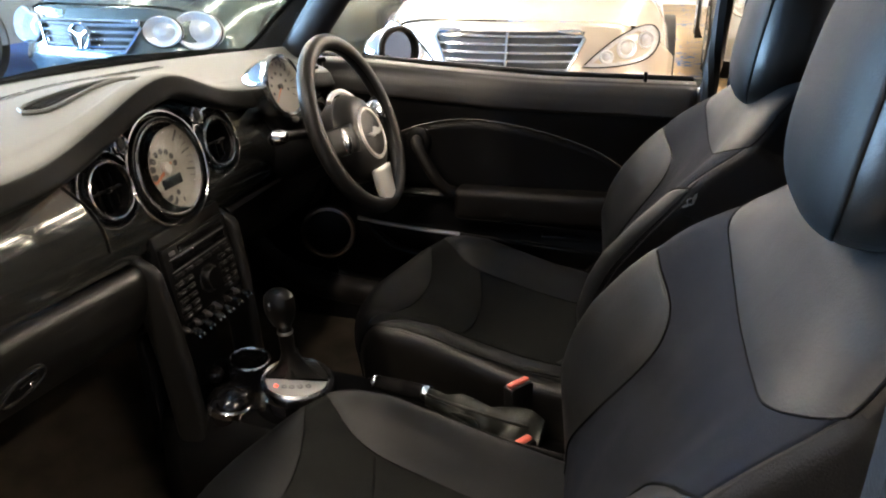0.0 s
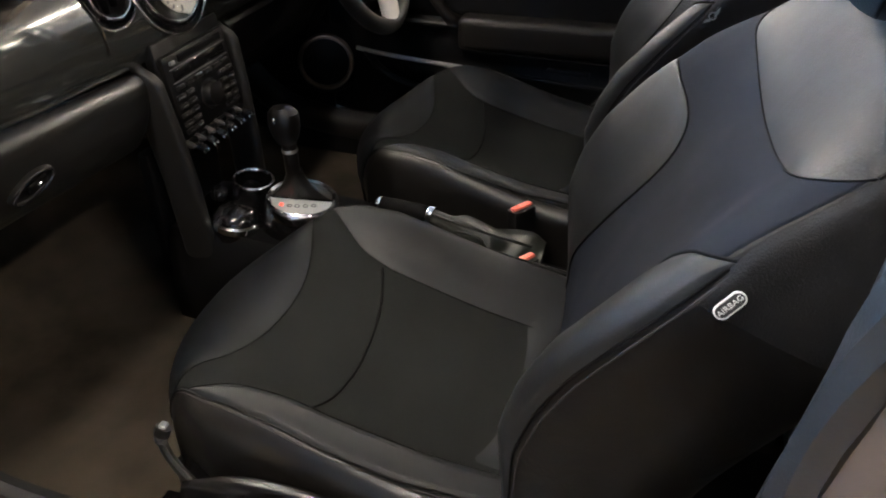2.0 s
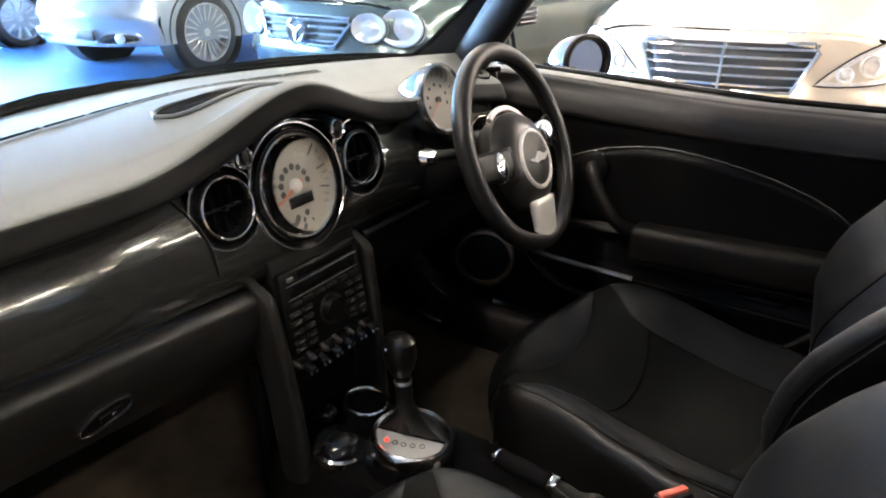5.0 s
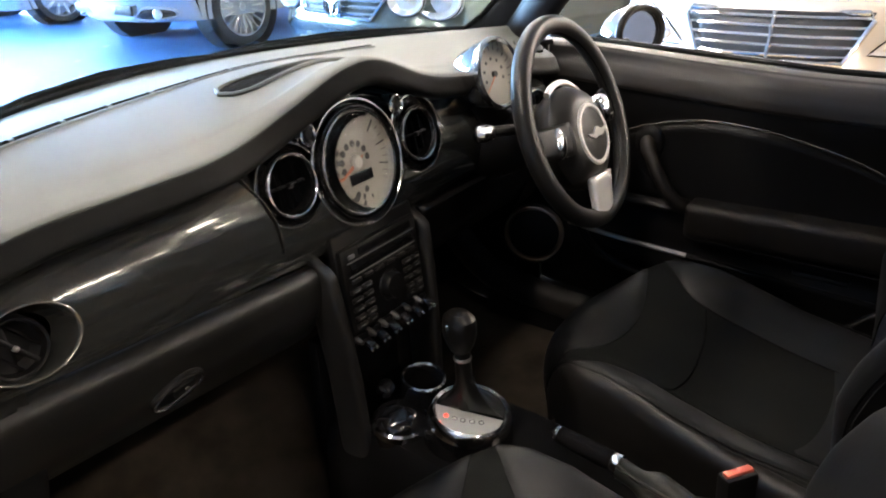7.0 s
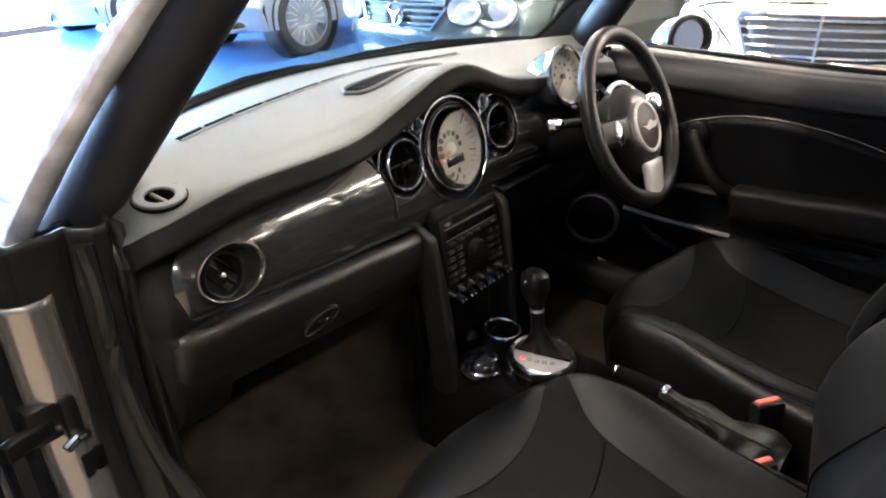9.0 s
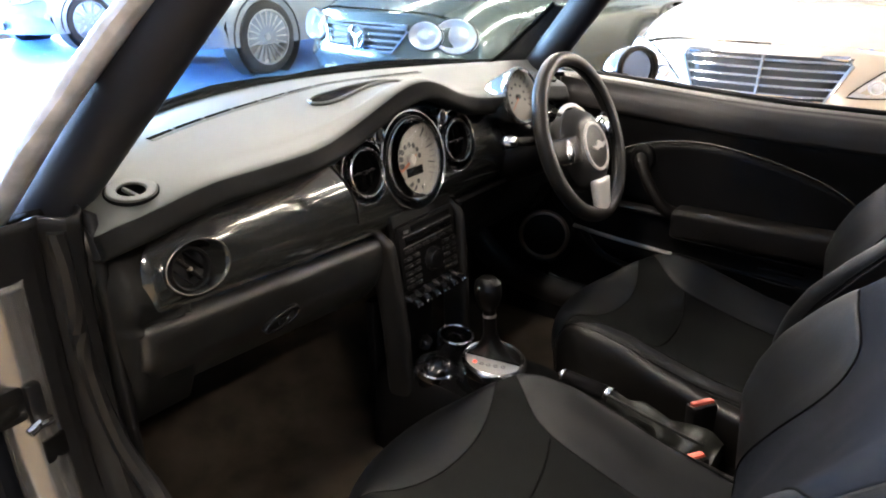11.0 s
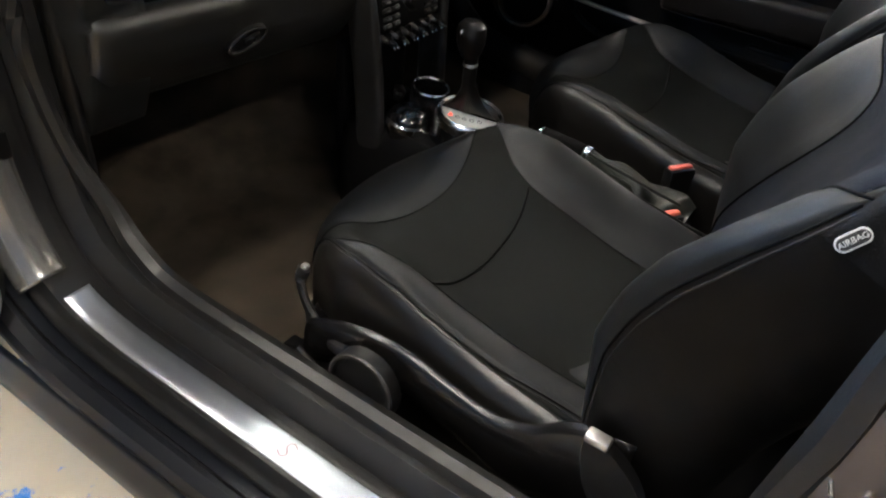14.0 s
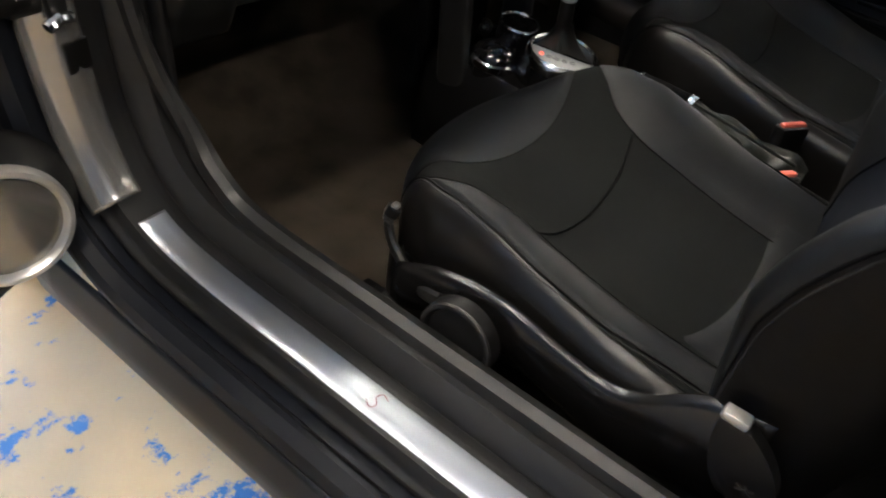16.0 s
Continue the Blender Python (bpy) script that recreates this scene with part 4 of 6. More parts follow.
tagged(part("scale_marks", bm, INK, rev), kind="stuff")
part("needle", slab([(0, -0.0014), (-0.037, -0.0004), (-0.037, 0.0004), (0, 0.0014)], 0.001, m @ pose(0, 0, 0.002, 0, 0, 40)), NEEDLE, rev)
part("needle_hub", revolve([(0.005, -0.002), (0.005, 0.003), (0, 0.004)], m, 16), INK, rev)
part("mount", tube([(0.306, 0.785, 0.835), (0.325, 0.77, 0.80), (0.345, 0.755, 0.765)], [0.03, 0.03, 0.035], 12), PLASTIC, rev)

# ---------------------------------------------------------------- tunnel, selector, handbrake, buckles
console = thing("centre_console", "black centre console with chrome ringed cup holder and gear selector", "console", (0, 0.62, 0.21))
bm = grid(lambda u, v: Vector(((0.088 + 0.012 * math.sin(math.pi * v)) * (-math.cos(math.pi * u)) * (1.0 + 0.25 * abs(math.cos(math.pi * u)) ** 6), -0.20 + 1.02 * v, 0.20 + (ramp(v, [(0, 0.33), (0.5, 0.355), (0.72, 0.405), (0.86, 0.41), (1, 0.40)]) - 0.20) * min(1, 1.6 * math.sin(math.pi * u) ** 0.55))), 24, 30)
part("tunnel", bm, PLASTIC, console, "black plastic centre tunnel", thick=0.004)
gm = basis((-0.008, 0.605, 0.452), (0, -0.10, 1))
gate = part("selector_surround", revolve([(0.0645, -0.024), (0.0635, -0.012), (0.0625, -0.004), (0.060, 0.003), (0.056, 0.006), (0.052, 0.003), (0.051, -0.004)], gm, 56), BEZEL, console, "round chrome selector surround")
part("selector_base", revolve([(0.070, -0.075), (0.068, -0.035), (0.0645, -0.016), (0.062, -0.010)], gm, 48), GLOSS, gate)
part("selector_plate", slab([(0.0515 * math.cos(radians(a)), 0.0515 * math.sin(radians(a))) for a in range(112, 288, 4)], 0.003, gm @ pose(0, 0, -0.002), 0.001), BADGE, gate, "silver half-round selector plate")


def boot(u, v):
    """Leather boot spreading from the lever over the open half of the round surround."""
    if u < 0.7:
        t = radians(-73 + 185 * u / 0.7)
        low = Vector((0.0505 * math.cos(t), 0.0505 * math.sin(t), 0))
    else:
        k = (u - 0.7) / 0.3
        t = radians(112 + 175 * k)
        low = Vector((0.0505 * math.cos(radians(112)), 0.0505 * math.sin(radians(112)), 0)).lerp(Vector((0.0505 * math.cos(radians(-73)), 0.0505 * math.sin(radians(-73)), 0)), k)
    high = Vector((0.003 + 0.0135 * math.cos(t), 0.015 + 0.0135 * math.sin(t), 0))
    p = high.lerp(low, v ** 1.7)
    fold = 0.0015 * math.sin(5 * t + 3 * v) * math.sin(math.pi * v)
    return gm @ Vector((p.x, p.y, 0.003 + 0.050 * (1 - v) ** 1.25 + fold))


part("selector_gaiter", grid(boot, 48, 20), DARK_LEATHER, gate, "black leather gaiter")
part("gear_lamp", revolve([(0.004, 0), (0.003, 0.002), (0, 0.0025)], gm @ pose(-0.032, 0.022, 0.001), 14), LED, gate, "lit red selector lamp")
for k, (x, y) in enumerate(((-0.029, 0.009), (-0.025, -0.003), (-0.019, -0.015), (-0.012, -0.027))):
    part("gear_mark", ring(gm @ pose(x, y, 0.0012), 0.0038, 0.0007, 16, 5), INK, gate)
lever = part("selector_lever", tube(catmull([gm @ Vector(p) for p in ((0.004, 0.012, 0.0), (0.003, 0.016, 0.04), (0.001, 0.023, 0.095), (0.0, 0.028, 0.126))], 14), [0.0135 - 0.002 * i / 13 for i in range(14)], 14), DARK_LEATHER, console, "black leather selector lever")
part("selector_collar", revolve([(0.0125, -0.003), (0.0135, 0.0), (0.0125, 0.003)], gm @ pose(0.001, 0.022, 0.088, -8), 20), SATIN, lever)
part("selector_knob", revolve([(0.0125, -0.024), (0.0180, -0.012), (0.0215, 0.002), (0.0220, 0.016), (0.0205, 0.029), (0.0130, 0.038), (0, 0.041)], gm @ pose(0.0, 0.029, 0.124, -8), 24, 1.0, 1.2), DARK_LEATHER, lever, "black leather selector knob")
part("knob_button", rbox((0.004, 0.006, 0.013), gm @ pose(-0.023, 0.037, 0.144, 0, 0, 25), 0.003), CHROME, lever)
cm = basis((0.012, 0.708, 0.445), (0, -0.12, 1))
cup = part("cup_holder", revolve([(0.037, -0.06), (0.0365, -0.004), (0.0355, 0.016), (0.033, 0.019), (0.030, 0.016), (0.029, -0.02), (0.028, -0.045), (0, -0.05)], cm, 40), GLOSS, console, "round black cup holder")
part("cup_rim", ring(cm @ pose(0, 0, 0.017), 0.0335, 0.0028, 44, 8), CHROME, cup, "chrome cup holder rim")
am = basis((-0.058, 0.702, 0.428), (0, -0.12, 1))
ash = part("ashtray", revolve([(0.040, -0.07), (0.039, -0.012), (0.040, -0.006), (0.038, 0.0), (0.034, 0.010), (0.022, 0.018), (0, 0.020)], am, 40), GLOSS, console, "black lidded ashtray")
part("ashtray_rim", revolve([(0.0395, -0.016), (0.0425, -0.012), (0.0420, -0.002), (0.0385, 0.001)], am, 44), CHROME, ash, "chrome ashtray rim")
part("lighter", revolve([(0.013, -0.01), (0.014, 0.004), (0.011, 0.008), (0, 0.009)], basis((-0.035, 0.745, 0.455), (0, -0.4, 1)), 20), GLOSS, console, "cigarette lighter socket")
part("console_foot", tube(catmull([(-0.112, 0.74, 0.275), (-0.115, 0.70, 0.278), (-0.113, 0.66, 0.29), (-0.105, 0.62, 0.32)], 16), 0.009, 8), LOWER, console, "dark moulded console foot")
part("console_button", revolve([(0.010, -0.01), (0.010, 0.006), (0.007, 0.010), (0, 0.011)], basis((-0.022, 0.520, 0.415), (0, -0.1, 1)), 18), SATIN, console)

brake = thing("handbrake", "black handbrake lever with chrome button and leather gaiter", "handbrake", (0, 0.33, 0.36))
a, b = Vector((0.012, 0.470, 0.458)), Vector((0.0, 0.378, 0.459))
part("grip", tube([a, a.lerp(b, 0.3), a.lerp(b, 0.7), b], [0.0115, 0.0130, 0.0138, 0.0130], 14), MATTE, brake, "black leather grip")
part("release_button", revolve([(0.0080, -0.004), (0.0080, 0.005), (0.006, 0.008), (0, 0.009)], basis(a, a - b), 16), CHROME, brake, "chrome release button")
part("tip_ring", revolve([(0.0125, -0.003), (0.0132, 0.0), (0.0125, 0.002)], basis(a, a - b), 20), CHROME, brake)
part("grip_ring", revolve([(0.0150, -0.006), (0.0160, -0.003), (0.0160, 0.003), (0.0150, 0.006)], basis(b, a - b), 24), CHROME, brake, "chrome grip ring")


def gaiter(u, v):
    y = 0.375 - 0.185 * v
    a = 2 * math.pi * u
    w = 0.015 + 0.028 * ease(v, 0.0, 0.9)
    h = 0.014 + 0.012 * ease(v, 0.0, 1.0)
    fold = 0.0058 * math.sin(19 * v + 2.6 * math.sin(a + 4 * v)) * ease(v, 0.05, 0.3)
    c = 0.457 - 0.045 * v
    return Vector((-0.004 + (w + fold) * math.cos(a), y, c + (h + fold) * math.sin(a)))


part("gaiter", grid(gaiter, 28, 50, wrap=True), GAITER, brake, "creased black leather gaiter")
fold = catmull([(-0.040, 0.325, 0.456), (-0.044, 0.305, 0.450), (-0.045, 0.288, 0.438), (-0.046, 0.279, 0.446), (-0.045, 0.286, 0.460), (-0.043, 0.304, 0.463), (-0.040, 0.325, 0.463)], 30)
part("gaiter_fold", tube(fold, 0.0022, 8), GAITER, brake, "turned edge of the leather gaiter")
part("gaiter_hem", tube(catmull([(-0.018, 0.372, 0.472), (-0.032, 0.345, 0.476), (-0.040, 0.300, 0.474), (-0.042, 0.245, 0.466), (-0.038, 0.205, 0.458)], 20), 0.0026, 8), GAITER, brake, "stitched hem of the gaiter")
part("gaiter_frame", tube(catmull([(-0.045, 0.335, 0.428), (-0.062, 0.30, 0.420), (-0.060, 0.24, 0.415), (-0.052, 0.20, 0.41)], 12), 0.006, 8), PLASTIC, brake)

for x, y in ((0.070, 0.243), (-0.078, 0.212)):
    bk = thing("seat_belt_buckle", "black seat belt buckle with red release button beside the handbrake", "seat belt buckle", (x, y, 0.36), group="seat belt buckles")
    mm = pose(x, y, 0.466, 0, 0, -36) @ pose(0, 0, 0, -6, 0, 0)
    part("buckle_body", rbox((0.050, 0.025, 0.115), mm @ pose(0, 0, -0.064), 0.006), PLASTIC, bk)
    part("release_button", rbox((0.042, 0.012, 0.008), mm @ pose(0, 0, -0.006), 0.003), RED, bk, "red release button")
    part("buckle_stalk", tube([mm @ Vector((0, 0, -0.11)), (x * 1.02, y - 0.03, 0.33), (x * 1.05, y - 0.05, 0.26)], 0.012, 8), PLASTIC, bk)

# ---------------------------------------------------------------- front seats


def spline(pts):
    """A smooth function on 0..1 through evenly spaced points."""
    p = [Vector(q) for q in pts]
    p = [p[0] * 2 - p[1]] + p + [p[-1] * 2 - p[-2]]

    def at(s):
        s = min(max(s, 0), 1) * (len(p) - 3)
        k = min(int(s), len(p) - 4)
        t = s - k
        a, b, c, d = p[k:k + 4]
        return 0.5 * (2 * b + (c - a) * t + (2 * a - 5 * b + 4 * c - d) * t * t + (3 * b - a - 3 * c + d) * t ** 3)
    return at


CUSH_X = spline([(0, 0, 0), (0.30, 0.002, 0), (0.56, 0.018, 0), (0.76, 0.046, 0), (0.90, 0.050, 0), (0.99, 0.018, 0), (1.02, -0.045, 0), (0.99, -0.115, 0)])
CUSH_Y = spline([(0.10, 0.425, 0), (0.20, 0.437, 0), (0.30, 0.448, 0), (0.40, 0.461, 0), (0.49, 0.476, 0), (0.555, 0.480, 0), (0.598, 0.458, 0), (0.610, 0.415, 0), (0.600, 0.345, 0)])
BACK_X = spline([(0, 0, 0), (0.28, 0.004, 0), (0.53, 0.024, 0), (0.77, 0.066, 0), (0.92, 0.082, 0), (1.0, 0.056, 0), (1.015, 0.0, 0), (0.98, -0.09, 0), (0.80, -0.125, 0), (0.40, -0.13, 0), (0, -0.13, 0)])
BACK_Y = spline([(0.134, 0.43, 0), (0.116, 0.53, 0), (0.086, 0.63, 0), (0.035, 0.73, 0), (-0.016, 0.82, 0), (-0.054, 0.89, 0), (-0.080, 0.925, 0), (-0.105, 0.942, 0), (-0.135, 0.938, 0)])


def make_seat(cx, s, label):
    """A sports seat; s is -1 where its door side is at smaller x."""
    seat = thing("bucket_seat", label, "car seat", (cx, 0.33, 0.21), group="front seats")

    def cushion(u, v, lift=0.0):
        c, q = CUSH_Y(v), CUSH_X(abs(u))
        w = ramp(c.x, [(0.10, 0.236), (0.35, 0.228), (0.50, 0.214), (0.61, 0.190)])
        k = math.copysign(1, u)
        y = c.x - (0.082 if k > 0 else 0.070) * ease(v, 0.35, 0.8) * q.x ** 2.3
        rise = ramp(c.x, [(0.10, 0.45), (0.25, 0.55), (0.33, 0.80), (0.40, 1.02), (0.46, 0.92), (0.52, 0.62), (0.57, 0.32), (0.61, 0.15)]) if q.y > 0 else 1.0
        z = c.y + q.y * rise * (1.10 if k > 0 else 0.85)
        n = Vector((0.5 * k * ease(abs(u), 0.5, 0.85), 0.8 * ease(v, 0.6, 0.85), 1 - 0.8 * ease(abs(u), 0.6, 0.9))).normalized()
        return Vector((cx + 0.006 + k * q.x * w, y, z)) + n * lift

    def back(u, v, lift=0.0):
        c, q = BACK_Y(v), BACK_X(abs(u))
        w = flow(v, [(0, 0.235), (0.30, 0.245), (0.42, 0.243), (0.55, 0.215), (0.68, 0.178), (0.85, 0.150), (1, 0.135)])
        k = math.copysign(1, u)
        fwd = q.y * (ramp(v, [(0, 0.10), (0.06, 0.22), (0.125, 0.46), (0.1875, 0.71), (0.25, 0.78), (0.31, 0.79), (0.375, 0.68), (0.4375, 0.52), (0.50, 0.38), (0.56, 0.26), (0.64, 0.15), (1, 0.1)]) if q.y > 0 else ramp(v, [(0, 1), (0.7, 0.9), (1, 0.2)]))
        d = Vector((0, 0.92, 0.38))
        fwd -= 0.028 * ease(v, 0.46, 0.62) * min(1, q.x) ** 3
        side = ease(abs(u), 0.33, 0.5)
        n = (d * (1 - side) + Vector((k, 0.2, 0)) * side).normalized()
        return Vector((cx + k * q.x * w, c.x, c.y)) + d * fwd + n * lift

    def panel(surf, lo, hi, v0, v1, nu, nv, lift=0.0028):
        def at(u, v):
            vv = v0 + (v1 - v0) * v
            a, b = lo(vv), hi(vv)
            edge = min(u, 1 - u) * abs(b - a) * 0.35
            edge = min(edge, min(v, 1 - v) * (v1 - v0) * 0.5)
            return surf(a + (b - a) * u, vv, lift * min(1, 0.15 + edge / 0.012) - 0.0006)
        return grid(at, nu, nv)

    def panel_v(surf, half, lo, hi, nu, nv, lift=0.0028):
        def at(u, v):
            uu = (2 * u - 1) * half
            a, b = lo(uu), hi(uu)
            edge = min(min(u, 1 - u) * half * 0.5, min(v, 1 - v) * abs(b - a) * 0.6)
            return surf(uu, a + (b - a) * v, lift * min(1, 0.15 + edge / 0.012) - 0.0006)
        return grid(at, nu, nv)

    def seam(surf, f, v0, v1, n=40, r=0.0008):
        return tube([surf(f(v0 + (v1 - v0) * i / (n - 1)), v0 + (v1 - v0) * i / (n - 1), 0.0006) for i in range(n)], r, 6)

    # seat cushion
    cu = part("cushion", grid(lambda u, v: cushion((2 * u - 1) * 0.60, v), 56, 60), FABRIC, seat, "dark fabric cushion centre", thick=0.01)
    for k in (-1, 1):
        part("cushion_bolster", grid(lambda u, v: cushion(k * (0.60 + 0.40 * u), v), 24, 60), DARK_LEATHER, cu, "dark leather cushion side", thick=0.01)
        f = (lambda v: flow(v, [(0, 0.205), (0.125, 0.21), (0.275, 0.245), (0.36, 0.27), (0.42, 0.315), (0.47, 0.385), (0.52, 0.47), (0.57, 0.56), (0.60, 0.60)])) if k > 0 else (lambda v: flow(v, [(0, 0.33), (0.125, 0.375), (0.275, 0.40), (0.36, 0.41), (0.42, 0.435), (0.47, 0.475), (0.52, 0.53), (0.57, 0.58), (0.60, 0.602)]))
        edge = lambda v: ramp(v, [(0, 0.50), (0.1, 0.535), (0.2, 0.585), (0.3, 0.603), (0.8, 0.603)])
        part("cushion_facing", panel(cushion, lambda v: k * f(v), lambda v: k * edge(v), 0.0, 0.60, 22, 60), LEATHER, cu, "grey leather cushion facing")
        part("cushion_seam", seam(cushion, lambda v: k * f(v), 0.0, 0.60), THREAD, cu)
        part("cushion_seam", seam(cushion, lambda v: k * (edge(v) + 0.004), 0.02, 0.86, r=0.0014), THREAD, cu)
        part("cushion_seam", seam(cushion, lambda v: k * (edge(v) + 0.026), 0.05, 0.80), STITCH, cu)
    part("cushion_seam", tube([cushion(-0.40 + 0.66 * i / 30, 0.338 - 0.014 * math.sin(math.pi * i / 30) + 0.03 * (i / 30) ** 3, 0.0006) for i in range(31)], 0.0017, 6), THREAD, cu)
    vf = lambda u: 0.486 + 0.16 * (abs(u) / 0.52) ** 2
    part("cushion_front", panel_v(cushion, 0.60, vf, lambda u: 0.93, 50, 24), LEATHER, cu, "grey leather cushion front")
    part("cushion_seam", tube([cushion((2 * i / 40 - 1) * 0.60, vf((2 * i / 40 - 1) * 0.60), 0.0006) for i in range(41)], 0.0008, 6), THREAD, cu)
    part("cushion_rear", panel_v(cushion, 0.34, lambda u: 0.0, lambda u: 0.088 + 0.035 * (u / 0.34) ** 2, 30, 12), LEATHER, cu, "grey leather cushion rear")
    part("cushion_underside", rbox((0.40, 0.40, 0.08), pose(cx, 0.33, 0.35), 0.02), PLASTIC, seat)

    # backrest
    ba = part("backrest", grid(lambda u, v: back((2 * u - 1) * 0.46, v), 56, 60), DAYLIT_FABRIC, seat, "dark fabric backrest centre, tinted blue for daylight", thick=0.01)
    for k in (-1, 1):
        part("backrest_side", grid(lambda u, v: back(k * (0.46 + 0.54 * u), v), 36, 60), SHADED_LEATHER, ba, "dark leather backrest side with shade in its colour", thick=0.01)
        top = 0.435 if k > 0 else 0.478
        if k > 0:
            g = lambda v: flow(v, [(0, 0.32), (0.11, 0.255), (0.20, 0.19), (0.29, 0.145), (0.35, 0.135), (0.385, 0.155), (0.41, 0.215), (0.425, 0.33), (0.435, 0.488)])
        else:
            g = lambda v: flow(v, [(0, 0.32), (0.11, 0.27), (0.20, 0.225), (0.29, 0.205), (0.36, 0.22), (0.41, 0.27), (0.45, 0.36), (0.478, 0.488)])
        part("backrest_bolster", panel(back, lambda v: k * g(v), lambda v: k * 0.49, 0.02, top, 26, 60), LEATHER, ba, "grey leather backrest bolster")
        part("backrest_seam", seam(back, lambda v: k * g(v), 0.02, top, 60, r=0.0014), THREAD, ba)
        part("backrest_seam", seam(back, lambda v: k * 0.493, 0.05, 0.47, r=0.0012), THREAD, ba)
        part("backrest_seam", seam(back, lambda v: k * 0.512, 0.08, 0.47, r=0.0010), STITCH, ba)
        part("woven_side", panel(back, lambda v: k * ramp(v, [(0.43, 0.52), (0.50, 0.475), (0.60, 0.475)]), lambda v: k * 0.74, 0.435, 0.60, 16, 24, lift=0.004), WOVEN, ba, "dark woven side panel")
    vb = lambda u: 0.500 + 0.40 * u * u
    part("backrest_bib", panel_v(back, 0.47, vb, lambda u: 0.99, 50, 40), LEATHER, ba, "grey leather upper backrest")
    part("backrest_seam", tube([back((2 * i / 40 - 1) * 0.47, vb((2 * i / 40 - 1) * 0.47), 0.0006) for i in range(41)], 0.0008, 6), THREAD, ba)
    for k in (-1, 1):
        part("backrest_seam", seam(back, lambda v: k * 0.473, 0.59, 0.97, r=0.0014), THREAD, ba)

    # head restraint
    def head(u, v):
        a, b = 2 * math.pi * u, math.pi * (v - 0.5)
        ca, sa = math.cos(a), math.sin(a)
        e = lambda t, p: math.copysign(abs(t) ** p, t)
        r = max(math.cos(b), 0) ** 0.55
        z = e(math.sin(b), 0.8)
        return Vector((cx + (0.118 - 0.018 * z) * r * e(ca, 0.7), -0.098 - 0.018 * z + 0.058 * r * e(sa, 0.8), 1.004 + (0.029 if s < 0 else 0.0) + 0.112 * z))
    hr = part("head_restraint", grid(head, 44, 28, wrap=True), DARK_LEATHER, seat, "dark leather head restraint")

    def front(u, v):
        return head(0.25 + (u - 0.5) * 0.30, 0.10 + 0.80 * v) + Vector((0, 0.0015, 0))
    part("head_facing", grid(front, 24, 24), LEATHER, hr, "grey leather facing", thick=0.002)
    for k in (-0.055, 0.055):
        part("head_post", tube([(cx + k, -0.105, 0.89), (cx + k, -0.120, 0.97)], 0.006, 8), CHROME, hr)

    # door side: skirt, recliner wheel, height lever, hinge cover
    ox = cx + s * 0.236
    bm = grid(lambda u, v: Vector((ox + s * (0.004 + 0.014 * math.sin(math.pi * u) ** 0.6 - 0.008 * u), 0.085 + 0.41 * v, flow(v, [(0, 0.515), (0.10, 0.505), (0.18, 0.485), (0.25, 0.456), (0.33, 0.440), (0.47, 0.446), (0.65, 0.460), (0.85, 0.450), (1, 0.42)]) - (flow(v, [(0, 0.16), (0.2, 0.14), (0.4, 0.092), (1, 0.085)])) * u)), 10, 30)
    part("seat_skirt", bm, SKIRT, seat, "dark plastic seat skirt", thick=0.012)
    km = basis((ox + s * 0.040, 0.378, 0.412), (s, 0, 0.1)) @ Matrix.Scale(0.92, 4)
    kn = part("recliner_wheel", revolve([(0.050, -0.010), (0.050, 0.006), (0.047, 0.011), (0.043, 0.012), (0.040, 0.007), (0, 0.009)], km, 48), PLASTIC, seat, "black round recliner wheel")
    # lighter plastic puts the light on the wheel's edge into its colour
    part("wheel_rim", ring(km @ pose(0, 0, 0.010), 0.047, 0.0028, 48, 6), LOWER, kn)
    line = catmull([(ox - s * 0.031, 0.533, 0.456), (ox - s * 0.030, 0.540, 0.432), (ox - s * 0.022, 0.524, 0.408), (ox - s * 0.006, 0.485, 0.400), (ox + s * 0.012, 0.450, 0.408), (ox + s * 0.026, 0.415, 0.428)], 24)
    lv = part("height_lever", tube(line, 0.0055, 8, flat=1.7), LOWER, seat, "black height lever with bright tip")
    part("lever_tip", rbox((0.009, 0.009, 0.006), pose(ox - s * 0.031, 0.532, 0.459), 0.002), SATIN, lv)
    line = catmull([(ox + s * 0.02, 0.50, 0.375), (ox + s * 0.022, 0.46, 0.358), (ox + s * 0.022, 0.40, 0.352)], 14)
    part("height_lever_arm", tube(line, 0.005, 8), PLASTIC, lv)
    hm = basis((ox + s * 0.012, 0.075, 0.462), (s, 0, 0))
    hc = part("hinge_cover", revolve([(0.066, -0.02), (0.065, 0.002), (0.060, 0.009), (0.045, 0.013), (0, 0.014)], hm, 40), PLASTIC, seat, "black hinge cover")
    flank = Matrix(((0, 0, s, ox + s * 0.020), (1, 0, 0, 0), (0, 1, 0, 0), (0, 0, 0, 1)))
    blade = [(q.x, q.y) for q in catmull([(0.128, 0.516, 0), (0.105, 0.516, 0), (0.078, 0.496, 0), (0.060, 0.470, 0), (0.056, 0.442, 0), (0.070, 0.426, 0), (0.094, 0.428, 0), (0.114, 0.452, 0), (0.125, 0.488, 0), (0.128, 0.516, 0)], 46)[:-1]]
    part("tilt_lever", slab(blade, 0.014, flank, 0.005), PLASTIC, hc)
    part("tilt_lever_tip", rbox((0.015, 0.024, 0.010), pose(ox + s * 0.0275, 0.1165, 0.518, 0, 0, 0), 0.003), SATIN, hc, "pale lever tip")
    bm = bmesh.new()
